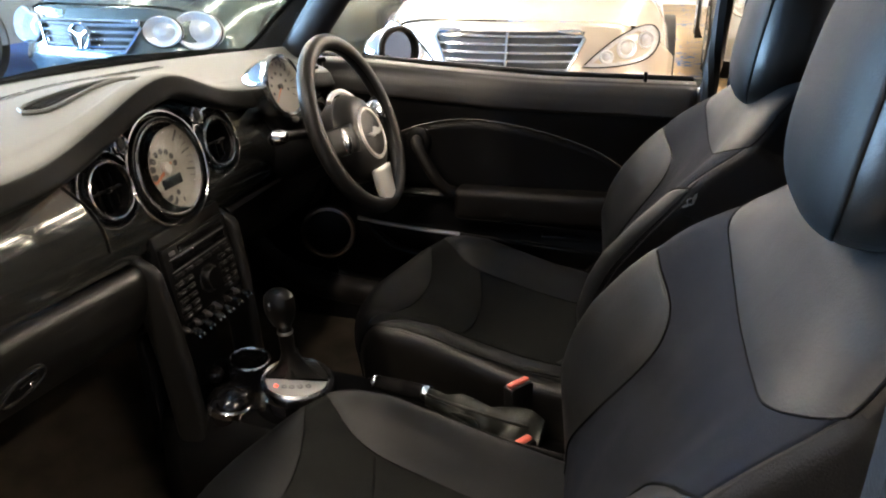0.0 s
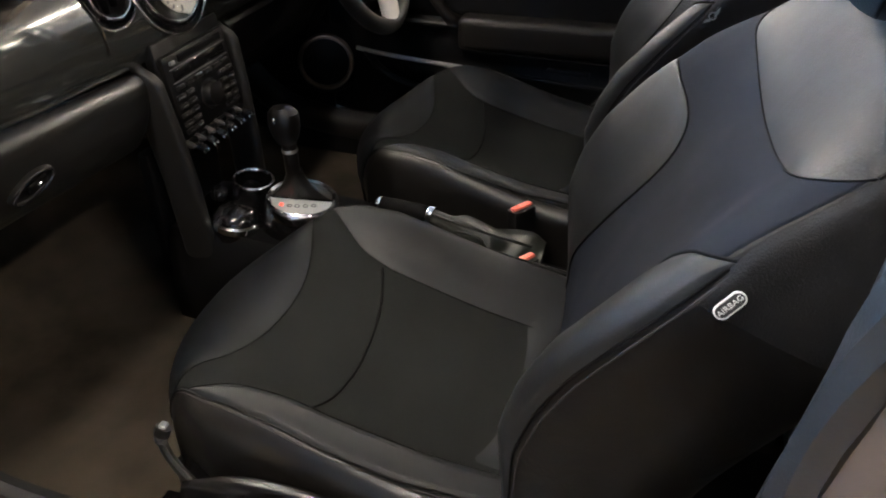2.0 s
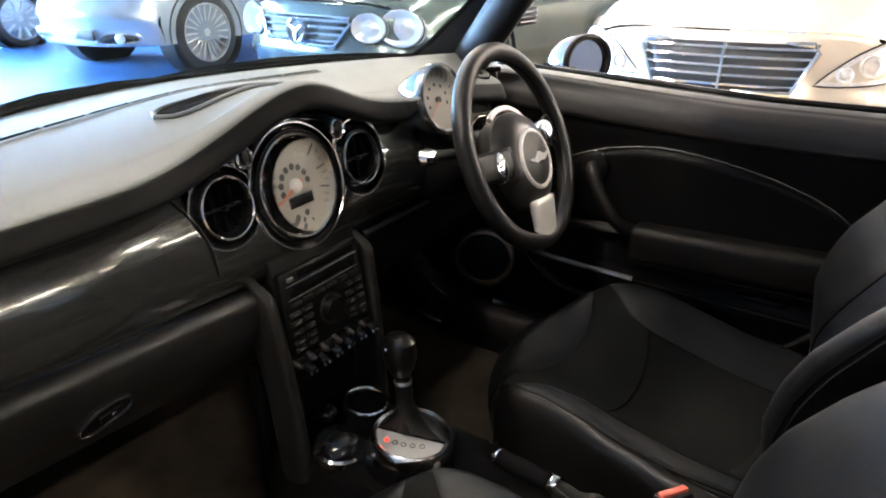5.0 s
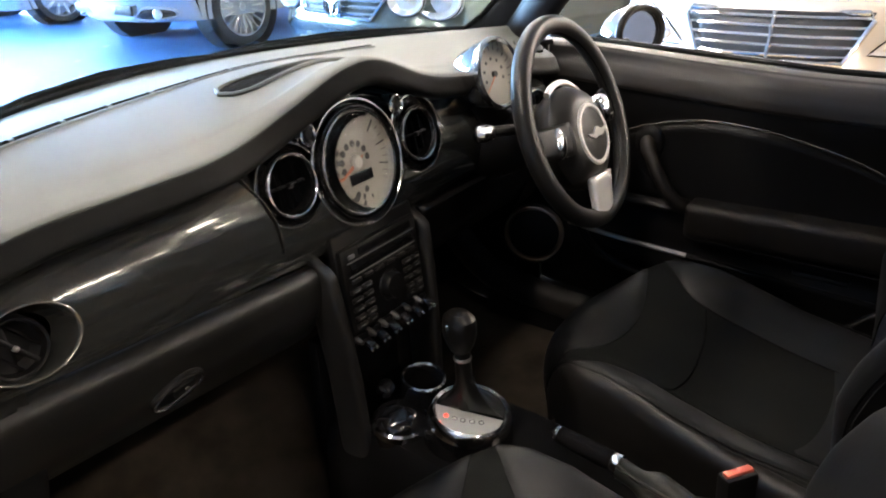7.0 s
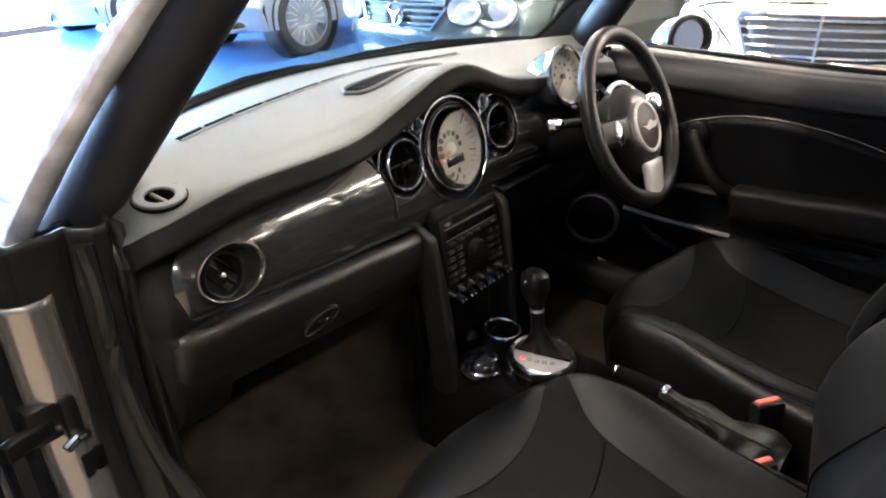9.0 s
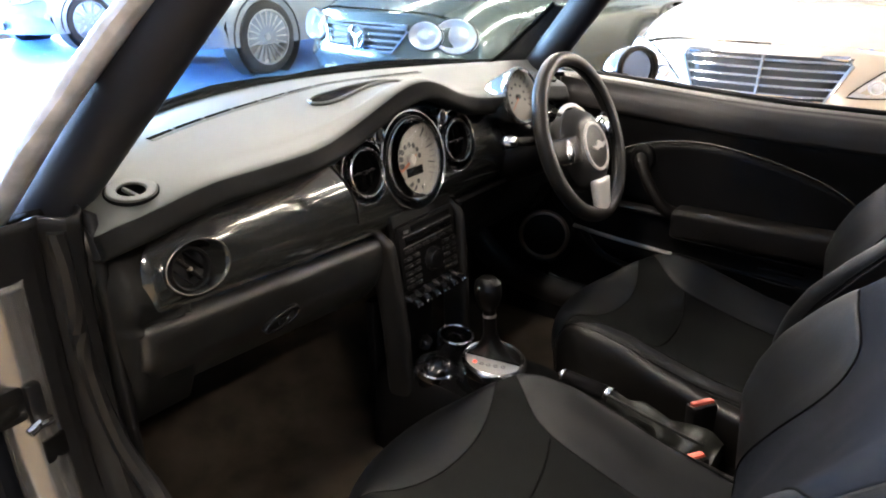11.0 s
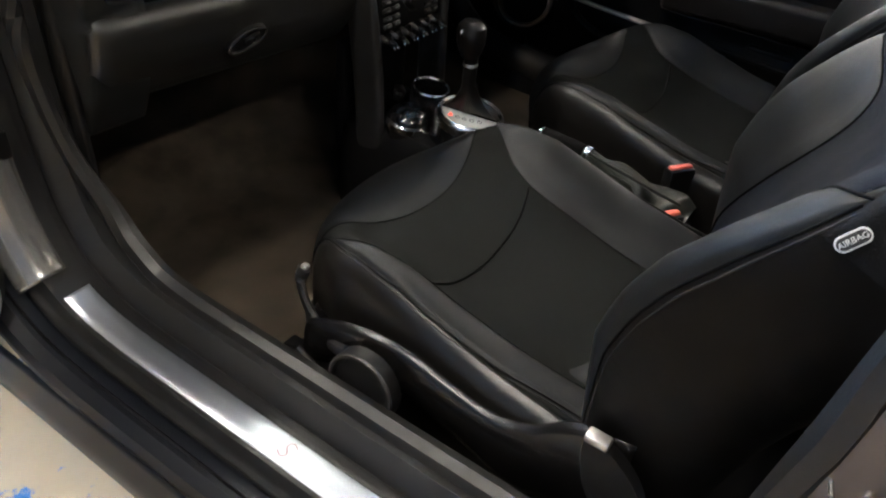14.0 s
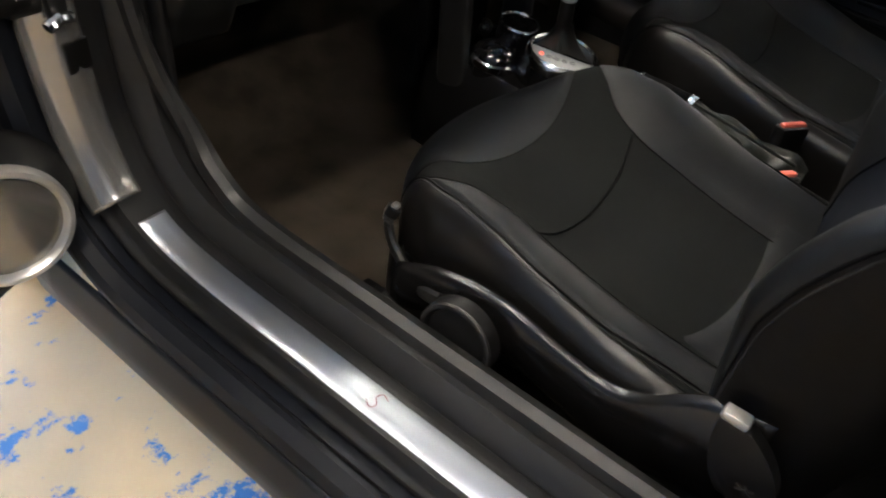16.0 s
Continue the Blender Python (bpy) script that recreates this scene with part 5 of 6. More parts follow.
    for ang, ln in ((30, 0.016), (100, 0.012), (160, 0.018)):
        rbox((ln, 0.002, 0.001), basis((ox + s * 0.0345, 0.080, 0.452), (s, 0, 0), (0, 1, 0)) @ pose(0, 0, 0, 0, 0, ang), 0, bm=bm)
    part("tilt_mark", bm, CAPPING, hc, "pale printed mark")
    for x in (-0.17, 0.17):
        part("seat_rail", rbox((0.035, 0.62, 0.03), pose(cx + x, 0.30, 0.235), 0.004), GLOSS, seat)
        part("seat_leg", rbox((0.03, 0.50, 0.10), pose(cx + x, 0.30, 0.29), 0.006), PLASTIC, seat)
    return seat, cushion, back


seat_p, cush_p, back_p = make_seat(-0.305, -1, "passenger seat in grey and black leather with dark fabric centre")
seat_d, _, back_d = make_seat(0.305, 1, "driver's seat in grey and black leather with dark fabric centre")

# printed tag on the passenger backrest's door side
p, px, pz = back_p(-0.560, 0.452, 0.006), back_p(-0.560, 0.492, 0.006), back_p(-0.600, 0.452, 0.006)
xa = (px - p).normalized()
nz = (pz - p).cross(px - p).normalized()
if nz.x > 0:
    nz = -nz
tm = Matrix.Translation(p + nz * 0.001) @ Matrix((xa, nz.cross(xa), nz)).transposed().to_4x4()
stadium = [(math.copysign(0.55, math.cos(a)) + 0.45 * math.cos(a), math.sin(a)) for a in [2 * math.pi * (i + 0.5) / 32 for i in range(32)]]
tag = part("airbag_tag", slab([(x * 0.0115, y * 0.0056) for x, y in stadium], 0.001, tm), WHITE, seat_p, "small oval sewn tag with black lettering")
part("tag_field", slab([(x * 0.0106, y * 0.0045) for x, y in stadium], 0.0013, tm), INK, tag)
text = bpy.data.curves.new("lettering", "FONT")
text.body, text.size, text.align_x, text.align_y, text.extrude = "AIRBAG", 0.0056, "CENTER", "CENTER", 0.0002
text.materials.append(WHITE)
letters = new("lettering", text)
letters.parent = tag
letters.matrix_parent_inverse = world_of(tag).inverted()
letters.matrix_basis = tm @ pose(0, 0, 0.0016)
# plain bright mark on the driver backrest's inner side
p, px, pz = back_d(-0.545, 0.46, 0.003), back_d(-0.545, 0.50, 0.003), back_d(-0.59, 0.46, 0.003)
xa = (px - p).normalized()
nz = (pz - p).cross(px - p).normalized()
if nz.x > 0:
    nz = -nz
tm = Matrix.Translation(p + nz * 0.001) @ Matrix((xa, nz.cross(xa), nz)).transposed().to_4x4()
bm = ring(tm, 0.0045, 0.0008, 20, 6)
for f in (-1, 1):
    slab([(0, -0.0024), (f * 0.008, -0.0024), (f * 0.0145, 0.0024), (f * 0.008, 0.0024)][::f], 0.001, tm, bm=bm)
part("seat_emblem", bm, DIM, seat_d, "small pale woven emblem")
# small dark red mark on the scuff plate
mark = catmull([(-0.690, 0.408, 0.3852), (-0.694, 0.400, 0.3852), (-0.688, 0.396, 0.3852), (-0.681, 0.402, 0.3852), (-0.674, 0.398, 0.3852), (-0.677, 0.390, 0.3852)], 20)
part("plate_mark", tube(mark, 0.0006, 6, flat=0.4), DARK_RED, plate, "small dark red curl")

# ---------------------------------------------------------------- doors


def make_door(name, label, ring_finish, mirror):
    """A door with its lining, in its shut place on the right; hinge at y 0.90."""
    door = thing(name, label, "car door", (0.74, 0.90, 0.36), group="car doors", kind="structure")

    def belt(y):
        return 0.838 + 0.026 * ease(y, 0.3, 0.85)

    def lining(u, v):
        y = -0.005 + 0.895 * u
        z0, z1 = 0.29 + 0.03 * ease(y, 0.7, 0.89), belt(y)
        z = z0 + (z1 - z0) * v
        x = ramp(z, [(0.29, 0.676), (0.37, 0.670), (0.44, 0.655), (0.47, 0.668), (0.56, 0.672), (0.70, 0.670), (0.76, 0.662), (0.80, 0.664), (0.825, 0.672), (0.84, 0.690), (0.87, 0.70)])
        return Vector((x, y, z))
    part("door_lining", grid(lining, 50, 40), PLASTIC, door, "black door lining", thick=0.006)
    bm = grid(lambda u, v: Vector((0.685 + 0.075 * v, -0.005 + 0.895 * u, belt(-0.005 + 0.895 * u) + 0.006 * math.sin(math.pi * v) - 0.004 * v)), 30, 8)
    part("door_sill_cap", bm, CAPPING, door, "dark window ledge", thick=0.01)
    def upper(u, v):
        p = lining(u, 0.885 + 0.115 * v)
        return p - Vector((0.010, 0, 0))
    part("door_capping", grid(upper, 40, 8), CAPPING, door, "dark grey door capping", thick=0.003)
    part("window_seal", tube([(0.748, y, belt(y) + 0.006) for y in (0.0, 0.3, 0.6, 0.88)], 0.006, 6), RUBBER, door)
    arc = [(0.70, 0.66), (0.66, 0.703), (0.60, 0.728), (0.53, 0.744), (0.46, 0.749), (0.38, 0.742), (0.29, 0.725), (0.20, 0.698), (0.13, 0.660), (0.09, 0.615)]
    part("arc_trim", tube(catmull([(0.656, y, z) for y, z in arc], 50), [0.0030 - 0.0012 * i / 49 for i in range(50)], 8), RIM, door, "thin satin arc trim")
    # recessed field under the arc
    up = catmull([(0.664, y, z - 0.004) for y, z in arc], 40)
    bm = grid(lambda u, v: up[min(39, int(u * 39.001))].lerp(Vector((0.664, up[min(39, int(u * 39.001))].y, 0.575)), v) - Vector((0.004 - 0.002 * math.sin(math.pi * v), 0, 0)), 39, 8)
    part("arc_field", bm, PLASTIC, door, "dark field under the arc", thick=0.003)
    # pull handle
    hp = part("pull_handle", tube(catmull([(0.655, 0.606, 0.697), (0.632, 0.596, 0.684), (0.620, 0.572, 0.645), (0.620, 0.545, 0.606), (0.632, 0.524, 0.580), (0.66, 0.512, 0.566)], 24), [0.016] * 6 + [0.0135] * 12 + [0.016] * 6, 12), PADDED, door, "black pull handle")
    hm = basis((0.652, 0.602, 0.692), (-1, 0, 0.05))
    part("handle_boss", revolve([(0.030, -0.012), (0.028, 0.006), (0.020, 0.012), (0.013, 0.012), (0.011, 0.002), (0, 0.0)], hm, 28, 1.25, 1.0), PLASTIC, hp)
    part("release_lever", revolve([(0.011, 0.002), (0.012, 0.010), (0.008, 0.013), (0, 0.012)], hm, 20), GLOSS, hp)
    # armrest and shelf
    bm = rbox((0.072, 0.455, 0.075), pose(0.643, 0.278, 0.560, -1.5), 0.016, 4)
    part("armrest", bm, PADDED, door, "dark brown-grey padded armrest")
    part("armrest_joint", rbox((0.060, 0.44, 0.004), pose(0.640, 0.275, 0.520), 0.002), MATTE, door)
    bm = grid(lambda u, v: Vector((0.672 - 0.035 * math.sin(math.pi * v) ** 0.6, 0.72 - 0.23 * u, 0.575 + 0.005 * u - 0.03 * v)), 14, 8)
    part("switch_shelf", bm, LOWER, door, "grey door shelf", thick=0.004)
    part("pocket_strip", tube(catmull([(0.652, 0.770, 0.480), (0.648, 0.70, 0.474), (0.648, 0.60, 0.468), (0.650, 0.50, 0.463)], 20), 0.0055, 8), SATIN, door, "bright pocket edge strip")
    part("pocket_lip", tube(catmull([(0.650, 0.50, 0.463), (0.650, 0.35, 0.456), (0.650, 0.20, 0.450), (0.652, 0.05, 0.447)], 20), 0.006, 8), PLASTIC, door)
    part("pocket_handle", rbox((0.02, 0.10, 0.012), pose(0.66, 0.25, 0.478), 0.005), LOWER, door)
    # loudspeaker
    sm = basis((0.605, 0.834, 0.450), (-0.93, -0.35, 0.10)) @ Matrix.Scale(0.86, 4)
    sp = part("speaker_ring", revolve([(0.080, -0.03), (0.080, -0.004), (0.077, 0.004), (0.071, 0.005), (0.067, 0.0), (0.066, -0.006)], sm, 56), ring_finish, door, "metallic loudspeaker ring")
    part("speaker_grille", revolve([(0, 0.002), (0.04, 0.0), (0.066, -0.006)], sm, 40), PLASTIC if ring_finish is SPEAKER else RIM, sp, "loudspeaker grille")
    part("speaker_pod", revolve([(0.105, -0.06), (0.095, -0.03), (0.080, -0.012)], sm, 40), PLASTIC, sp)
    part("lower_fold", tube(catmull([(0.655, 0.745, 0.475), (0.645, 0.71, 0.44), (0.64, 0.66, 0.415), (0.645, 0.58, 0.40), (0.655, 0.40, 0.39)], 24), 0.010, 8), PLASTIC, door)
    part("lining_plug", revolve([(0.011, -0.004), (0.011, 0.003), (0.009, 0.004), (0, 0.0045)], basis((0.660, 0.064, 0.746), (-1, 0, 0)), 20), SATIN, door, "round grey plug")
    part("lock_pin", tube([(0.705, 0.100, 0.835), (0.705, 0.100, 0.862)], 0.004, 8), PLASTIC, door, "black lock pin")
    # outer skin and mirror
    bm = grid(lambda u, v: Vector((0.772 + 0.035 * math.sin(math.pi * (0.1 + 0.75 * v)), -0.02 + 0.93 * u, 0.27 + (belt(-0.02 + 0.93 * u) - 0.27) * v)), 24, 16)
    part("door_skin", bm, PAINT, door, "grey painted outer skin", thick=0.004)
    for y in (-0.012, 0.895):
        part("door_edge", rbox((0.105, 0.012, 0.46), pose(0.722, y, 0.60), 0.004), PAINT, door)
    if mirror:
        mm = basis((0.896, 0.735, 0.862), (-0.33, -0.93, 0.13)) @ Matrix.Scale(0.94, 4)
        mr = part("mirror_housing", revolve([(0.064, 0.006), (0.070, 0.004), (0.073, -0.012), (0.070, -0.045), (0.052, -0.078), (0.025, -0.095), (0, -0.098)], mm, 44, 1.15, 0.88), CHROME, door, "chrome capped door mirror")
        part("mirror_rim", ring(mm @ pose(0, 0, 0.004), 0.066, 0.009, 48, 8, 1.15, 0.88), PLASTIC, mr, "black mirror rim")
        part("mirror_glass", revolve([(0, 0.001), (0.067, 0.001)], mm, 44, 1.15, 0.88), MIRROR, mr, "mirror glass")
        part("mirror_arm", tube([(0.85, 0.75, 0.835), (0.80, 0.76, 0.845), (0.745, 0.765, 0.855)], [0.022, 0.018, 0.022], 10), PLASTIC, mr)
    return door


make_door("door_1", "shut driver's door with black lining, silver arc trim and chrome mirror", SPEAKER, True)
near_door = make_door("door_2", "open passenger door with black lining and a silver ringed loudspeaker", SATIN, False)
# the near door is its mirror image, swung open about its front hinge
near_door.matrix_basis = Matrix.Translation((-0.79, 0.935, 0.36)) @ pose(0, 0, 0, 0, 0, -77) @ Matrix.Diagonal((-1, 1, 1, 1))

# ---------------------------------------------------------------- the hall
hall_floor = material("hall_concrete", (0.49, 0.355, 0.20), 0.55, vary=0.12, scale=2.5, bump=0.3, bump_scale=120, spec=0.3)
t = hall_floor.node_tree
n, link = t.nodes, t.links.new
base = n["Principled BSDF"].inputs["Base Color"].links[0].from_socket
co = n.new("ShaderNodeTexCoord")
spot = n.new("ShaderNodeTexNoise")
spot.inputs["Scale"].default_value, spot.inputs["Detail"].default_value, spot.inputs["Roughness"].default_value = 13.0, 8.0, 0.66
link(co.outputs["Object"], spot.inputs["Vector"])
far = n.new("ShaderNodeSeparateXYZ")
link(co.outputs["Object"], far.inputs[0])
wear = n.new("ShaderNodeMapRange")
wear.inputs["From Min"].default_value, wear.inputs["From Max"].default_value = 0.9, 4.5
wear.inputs["To Min"].default_value, wear.inputs["To Max"].default_value = -0.035, 0.25
link(far.outputs["Y"], wear.inputs["Value"])
patch = n.new("ShaderNodeTexNoise")
patch.inputs["Scale"].default_value, patch.inputs["Detail"].default_value = 3.2, 2.0
link(co.outputs["Object"], patch.inputs["Vector"])
cluster = n.new("ShaderNodeMath")
cluster.operation = "MULTIPLY_ADD"
cluster.inputs[1].default_value, cluster.inputs[2].default_value = 0.55, -0.275
link(patch.outputs["Fac"], cluster.inputs[0])
both = n.new("ShaderNodeMath")
both.operation = "ADD"
link(spot.outputs["Fac"], both.inputs[0])
link(cluster.outputs["Value"], both.inputs[1])
add = n.new("ShaderNodeMath")
add.operation = "ADD"
link(both.outputs["Value"], add.inputs[0])
link(wear.outputs["Result"], add.inputs[1])
cut = n.new("ShaderNodeMapRange")
cut.inputs["From Min"].default_value, cut.inputs["From Max"].default_value = 0.54, 0.59
link(add.outputs["Value"], cut.inputs["Value"])
mx = n.new("ShaderNodeMix")
mx.data_type = "RGBA"
mx.inputs["B"].default_value = (0.036, 0.145, 0.36, 1)
link(base, mx.inputs["A"])
link(cut.outputs["Result"], mx.inputs["Factor"])
link(mx.outputs["Result"], n["Principled BSDF"].inputs["Base Color"])

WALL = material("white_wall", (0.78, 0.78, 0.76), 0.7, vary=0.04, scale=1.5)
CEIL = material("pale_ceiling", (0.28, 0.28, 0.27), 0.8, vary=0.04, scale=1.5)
TUBE = glowing("fluorescent_tube", (1.0, 0.92, 0.79), 205.0)
GREYWALL = material("grey_wall", (0.12, 0.13, 0.15), 0.7, vary=0.06, scale=1.5)
SKY = glowing("bright_daylight", (0.38, 0.65, 1.0), 90.0)

X0, X1, Y0, Y1, HZ = -5.0, 13.0, -12.0, 11.0, 3.3


def box_between(a, b):
    a, b = Vector(a), Vector(b)
    return rbox(tuple(b - a), Matrix.Translation((a + b) / 2), 0)


tagged(part("floor", grid(lambda u, v: Vector((X0 + (X1 - X0) * u, Y0 + (Y1 - Y0) * v, 0)), 4, 4), hall_floor, None, "sandy concrete floor with worn bright blue paint", thick=0.1), category="floor", kind="structure")
# ceiling, west and south walls are unseen, coloured darker to cut bounced light
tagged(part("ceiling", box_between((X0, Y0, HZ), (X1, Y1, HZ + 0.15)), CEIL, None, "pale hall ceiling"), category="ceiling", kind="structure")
tagged(part("wall_east", box_between((X1, Y0, 0), (X1 + 0.15, Y1, HZ)), WALL, None, "white hall wall"), category="wall", kind="structure")
tagged(part("wall_west", box_between((X0 - 0.15, Y0, 0), (X0, Y1, HZ)), GREYWALL, None, "grey hall wall"), category="wall", kind="structure")
tagged(part("wall_south", box_between((X0, Y0 - 0.15, 0), (X1, Y0, HZ)), GREYWALL, None, "grey hall wall"), category="wall", kind="structure")
bm = box_between((X0, Y1, 3.15), (X1, Y1 + 0.15, HZ))
merge(bm, box_between((X0, Y1, 0), (-4.2, Y1 + 0.15, 3.15)))
merge(bm, box_between((6.5, Y1, 0), (X1, Y1 + 0.15, 3.15)))
tagged(part("wall_north", bm, WALL, None, "white hall wall with a wide open doorway"), category="wall", kind="structure")
tagged(part("backdrop", box_between((-9, Y1 + 3, -0.2), (11, Y1 + 3.1, 5)), SKY, None, "bright daylight outside the wide doorway"), category="daylight", kind="structure")

# lights at x -1.75 are unseen, added to brighten near seat and footwell
first = None
for x in (-1.75, -1.2, 0.6, 2.4, 4.2, 6.0, 7.8, 9.6):
    for y in (-8.6, -4.8, -2.2, -1.0, 0.5, 2.4, 5.4):
        if (y in (-8.6, -4.8) and x < 2) or (y in (-2.2, 0.5) and x > -1.5) or (y == -1.0 and x < 4) or (y == 2.4 and x < -1.5) or (y > 5 and x < 4):
            continue
        if first is None:
            first = thing("ceiling_light", "white twin-tube fluorescent ceiling light", "ceiling light", (x, y, HZ - 0.1), group="hall lights")
            part("housing", rbox((1.70, 0.20, 0.06), pose(x, y, HZ - 0.03), 0.006), WALL, first)
            for k in (-0.05, 0.05):
                part("tube", tube([(x - 0.80, y + k, HZ - 0.08), (x + 0.80, y + k, HZ - 0.08)], 0.018, 8), TUBE, first, "lit fluorescent tube")
        else:
            copy_thing(first, Matrix.Translation((x, y, HZ - 0.1)))

# ---------------------------------------------------------------- parked cars behind
GOLD = material("pale_gold_paint", (0.74, 0.66, 0.55), 0.22, metal=0.35, vary=0.04, coat=0.8)
SILVER = material("silver_green_paint", (0.17, 0.215, 0.21), 0.2, metal=0.6, vary=0.04, coat=0.9)
PALE = material("pale_silver_paint", (0.55, 0.60, 0.64), 0.22, metal=0.5, vary=0.04, coat=0.8)
TYRE = material("tyre_rubber", (0.02, 0.02, 0.021), 0.75, vary=0.2, bump=0.5, bump_scale=80)
DARKGLASS = material("dark_car_glass", (0.02, 0.025, 0.03), 0.04, vary=0.05)
LAMP = material("lamp_reflector", (0.82, 0.83, 0.84), 0.18, metal=0.35, vary=0.1, scale=40)
GRILLE = material("grille_black", (0.012, 0.012, 0.014), 0.4)


def make_car(label, paint, place, yaw, length=4.8, width=1.84, nose=0.78, grille_w=0.74, grille_h=0.20, grille_z=0.62, slats=5, lamp="oval", spokes=10, low=0.20, star=None, fog=False, sweep=0.42, lamps=((0.50, 0.085), (0.665, 0.105)), gills=False, rim_r=1.0):
    """A saloon whose nose is at the origin and which looks along -x; then set at place and turned."""
    m = Matrix.Translation(place) @ pose(0, 0, 0, 0, 0, yaw)
    car = thing("parked_car", label, "car", place, group="parked cars")
    w = width / 2

    def front_x(y, z):
        """How far the nose is set back at the side and at the top."""
        return sweep * abs(y / w) ** 2.6 + 0.10 * max(0, (z - 0.45) / 0.35) ** 2 + 0.03 * max(0, (0.40 - z) / 0.2)

    def body(u, v):
        x = length * v
        a = math.pi * u
        top = ramp(v, [(0, nose - 0.02), (0.02, nose + 0.02), (0.10, nose + 0.12), (0.27, nose + 0.20), (0.5, nose + 0.20), (0.8, nose + 0.18), (0.97, nose + 0.10), (1, nose)])
        half = w * ramp(v, [(0, 0.985), (0.12, 0.995), (0.5, 1.0), (0.9, 0.98), (1, 0.90)])
        e = lambda t, p: math.copysign(abs(t) ** p, t)
        y = -half * e(math.cos(a), 0.42)
        z = low + (top - low) * (math.sin(a) ** 0.50)
        if math.sin(a) < 1e-6:
            z = low
        if v < 0.14:
            x = x + front_x(y, z) * (1 - v / 0.14)
        return m @ Vector((x, y, z))
    bo = part("car_body", grid(body, 56, 44), paint, car, "", sharp=60)
    # nose below the bonnet
    def nose_sheet(u, v):
        y = (2 * u - 1) * w * 0.985
        z = low + (nose - 0.03 - 0.20 * abs(2 * u - 1) ** 5 - low) * v
        return m @ Vector((front_x(y, z) - 0.004 - 0.03 * math.exp(-((v - 0.45) / 0.12) ** 2), y, z))
    bm = grid(nose_sheet, 40, 24)
    part("front_bumper", bm, paint, car, thick=0.01)
    part("lower_intake", rbox((0.03, width * 0.50, 0.09), m @ pose(0.022, 0, low + 0.10), 0.014), GRILLE, car)
    if fog:
        for k in (-1, 1):
            line = [(front_x(y, 0.36) - 0.010, k * y, z) for y, z in ((0.42, 0.33), (0.50, 0.40), (0.62, 0.41), (0.74, 0.39), (0.76, 0.34), (0.62, 0.31), (0.50, 0.31))]
            inlet = part("side_intake", tube(catmull([m @ Vector(p) for p in line + line[:1]], 40), 0.014, 8), paint, car)
            bm = bmesh.new()
            bm.faces.new([bm.verts.new(m @ Vector((p[0] - 0.012, p[1], p[2]))) for p in line])
            part("intake_mesh", bm, GRILLE, inlet, thick=0.004)
            part("fog_lamp", revolve([(0.045, 0.0), (0.045, 0.012), (0.03, 0.018), (0, 0.022)], m @ basis((front_x(0.63, 0.36) - 0.022, k * 0.63, 0.36), (-1, k * 0.4, 0), (0, 1, 0)), 24), LAMP, inlet)
    # grille
    gz0, gz1 = grille_z - grille_h / 2, grille_z + grille_h / 2
    top_w, low_w = grille_w / 2, grille_w / 2 * 0.78
    out = [(-low_w, gz0), (low_w, gz0), (top_w, gz1 - 0.03), (top_w - 0.02, gz1), (-top_w + 0.02, gz1), (-top_w, gz1 - 0.03)]
    gx = -0.020

    def gp(y, z, dx=0.0):
        return m @ Vector((front_x(y, z) - 0.016 - 0.03 * math.exp(-(((z - low) / (nose - 0.03 - low) - 0.45) / 0.12) ** 2) + dx, y, z))
    gr = part("grille", tube([gp(y, z, -0.015) for y, z in out], 0.013, 8, closed=True), CHROME, car, "chrome grille frame")
    bm = grid(lambda u, v: gp((2 * u - 1) * (low_w + (top_w - low_w) * v), gz0 + (gz1 - gz0) * v, 0.004), 12, 4)
    part("grille_mesh", bm, GRILLE, gr, thick=0.004)
    for i in range(slats):
        z = gz0 + (gz1 - gz0) * (i + 0.7) / (slats + 0.2)
        hw = low_w + (top_w - low_w) * (i + 0.7) / (slats + 0.2)
        part("grille_slat", tube([gp(-hw, z, -0.012), gp(-hw / 2, z, -0.012), gp(0, z, -0.012), gp(hw / 2, z, -0.012), gp(hw, z, -0.012)], 0.0085 if slats > 4 else 0.014, 6, flat=0.8), CHROME if slats > 3 else PALE, gr)
    if star:
        sm = m @ basis((-0.055, 0, grille_z), (-1, 0, 0.1), (0, 1, 0))
        bm = ring(sm, star, star * 0.13, 36, 8)
        for a in (90, 210, 330):
            slab([(star * 0.13, -star * 0.13), (star, 0), (star * 0.13, star * 0.13)], 0.012, sm @ pose(0, 0, -0.005, 0, 0, a), bm=bm)
        part("star_disc", revolve([(star * 0.95, 0.0), (0, 0.004)], sm @ pose(0, 0, -0.006), 32), GRILLE, gr)
        part("star_emblem", bm, CHROME, gr, "round three-pointed chrome emblem")
    else:
        part("grille_bar", tube([gp(0, gz0, -0.02), gp(0, gz1, -0.02)], 0.010, 6), CHROME, gr)
    # lamps
    for k in (-1, 1):
        if lamp == "oval":
            shape = [(0.385, 0.520), (0.47, 0.515), (0.61, 0.520), (0.71, 0.545), (0.755, 0.60), (0.755, 0.665), (0.71, 0.705), (0.63, 0.695), (0.53, 0.645), (0.44, 0.575)]
        else:
            shape = None
        if shape:
            c = Vector((sum(p[0] for p in shape) / len(shape), sum(p[1] for p in shape) / len(shape), 0))
            line = catmull([(p[0], p[1], 0) for p in shape + shape[:1]], 40)[:-1]

            def lp(p, dx):
                y, z = k * p.x * w / 0.85, p.y + grille_z - 0.585
                return m @ Vector((front_x(y, z) - 0.022 + dx, y, z))
            bm = bmesh.new()
            rows = []
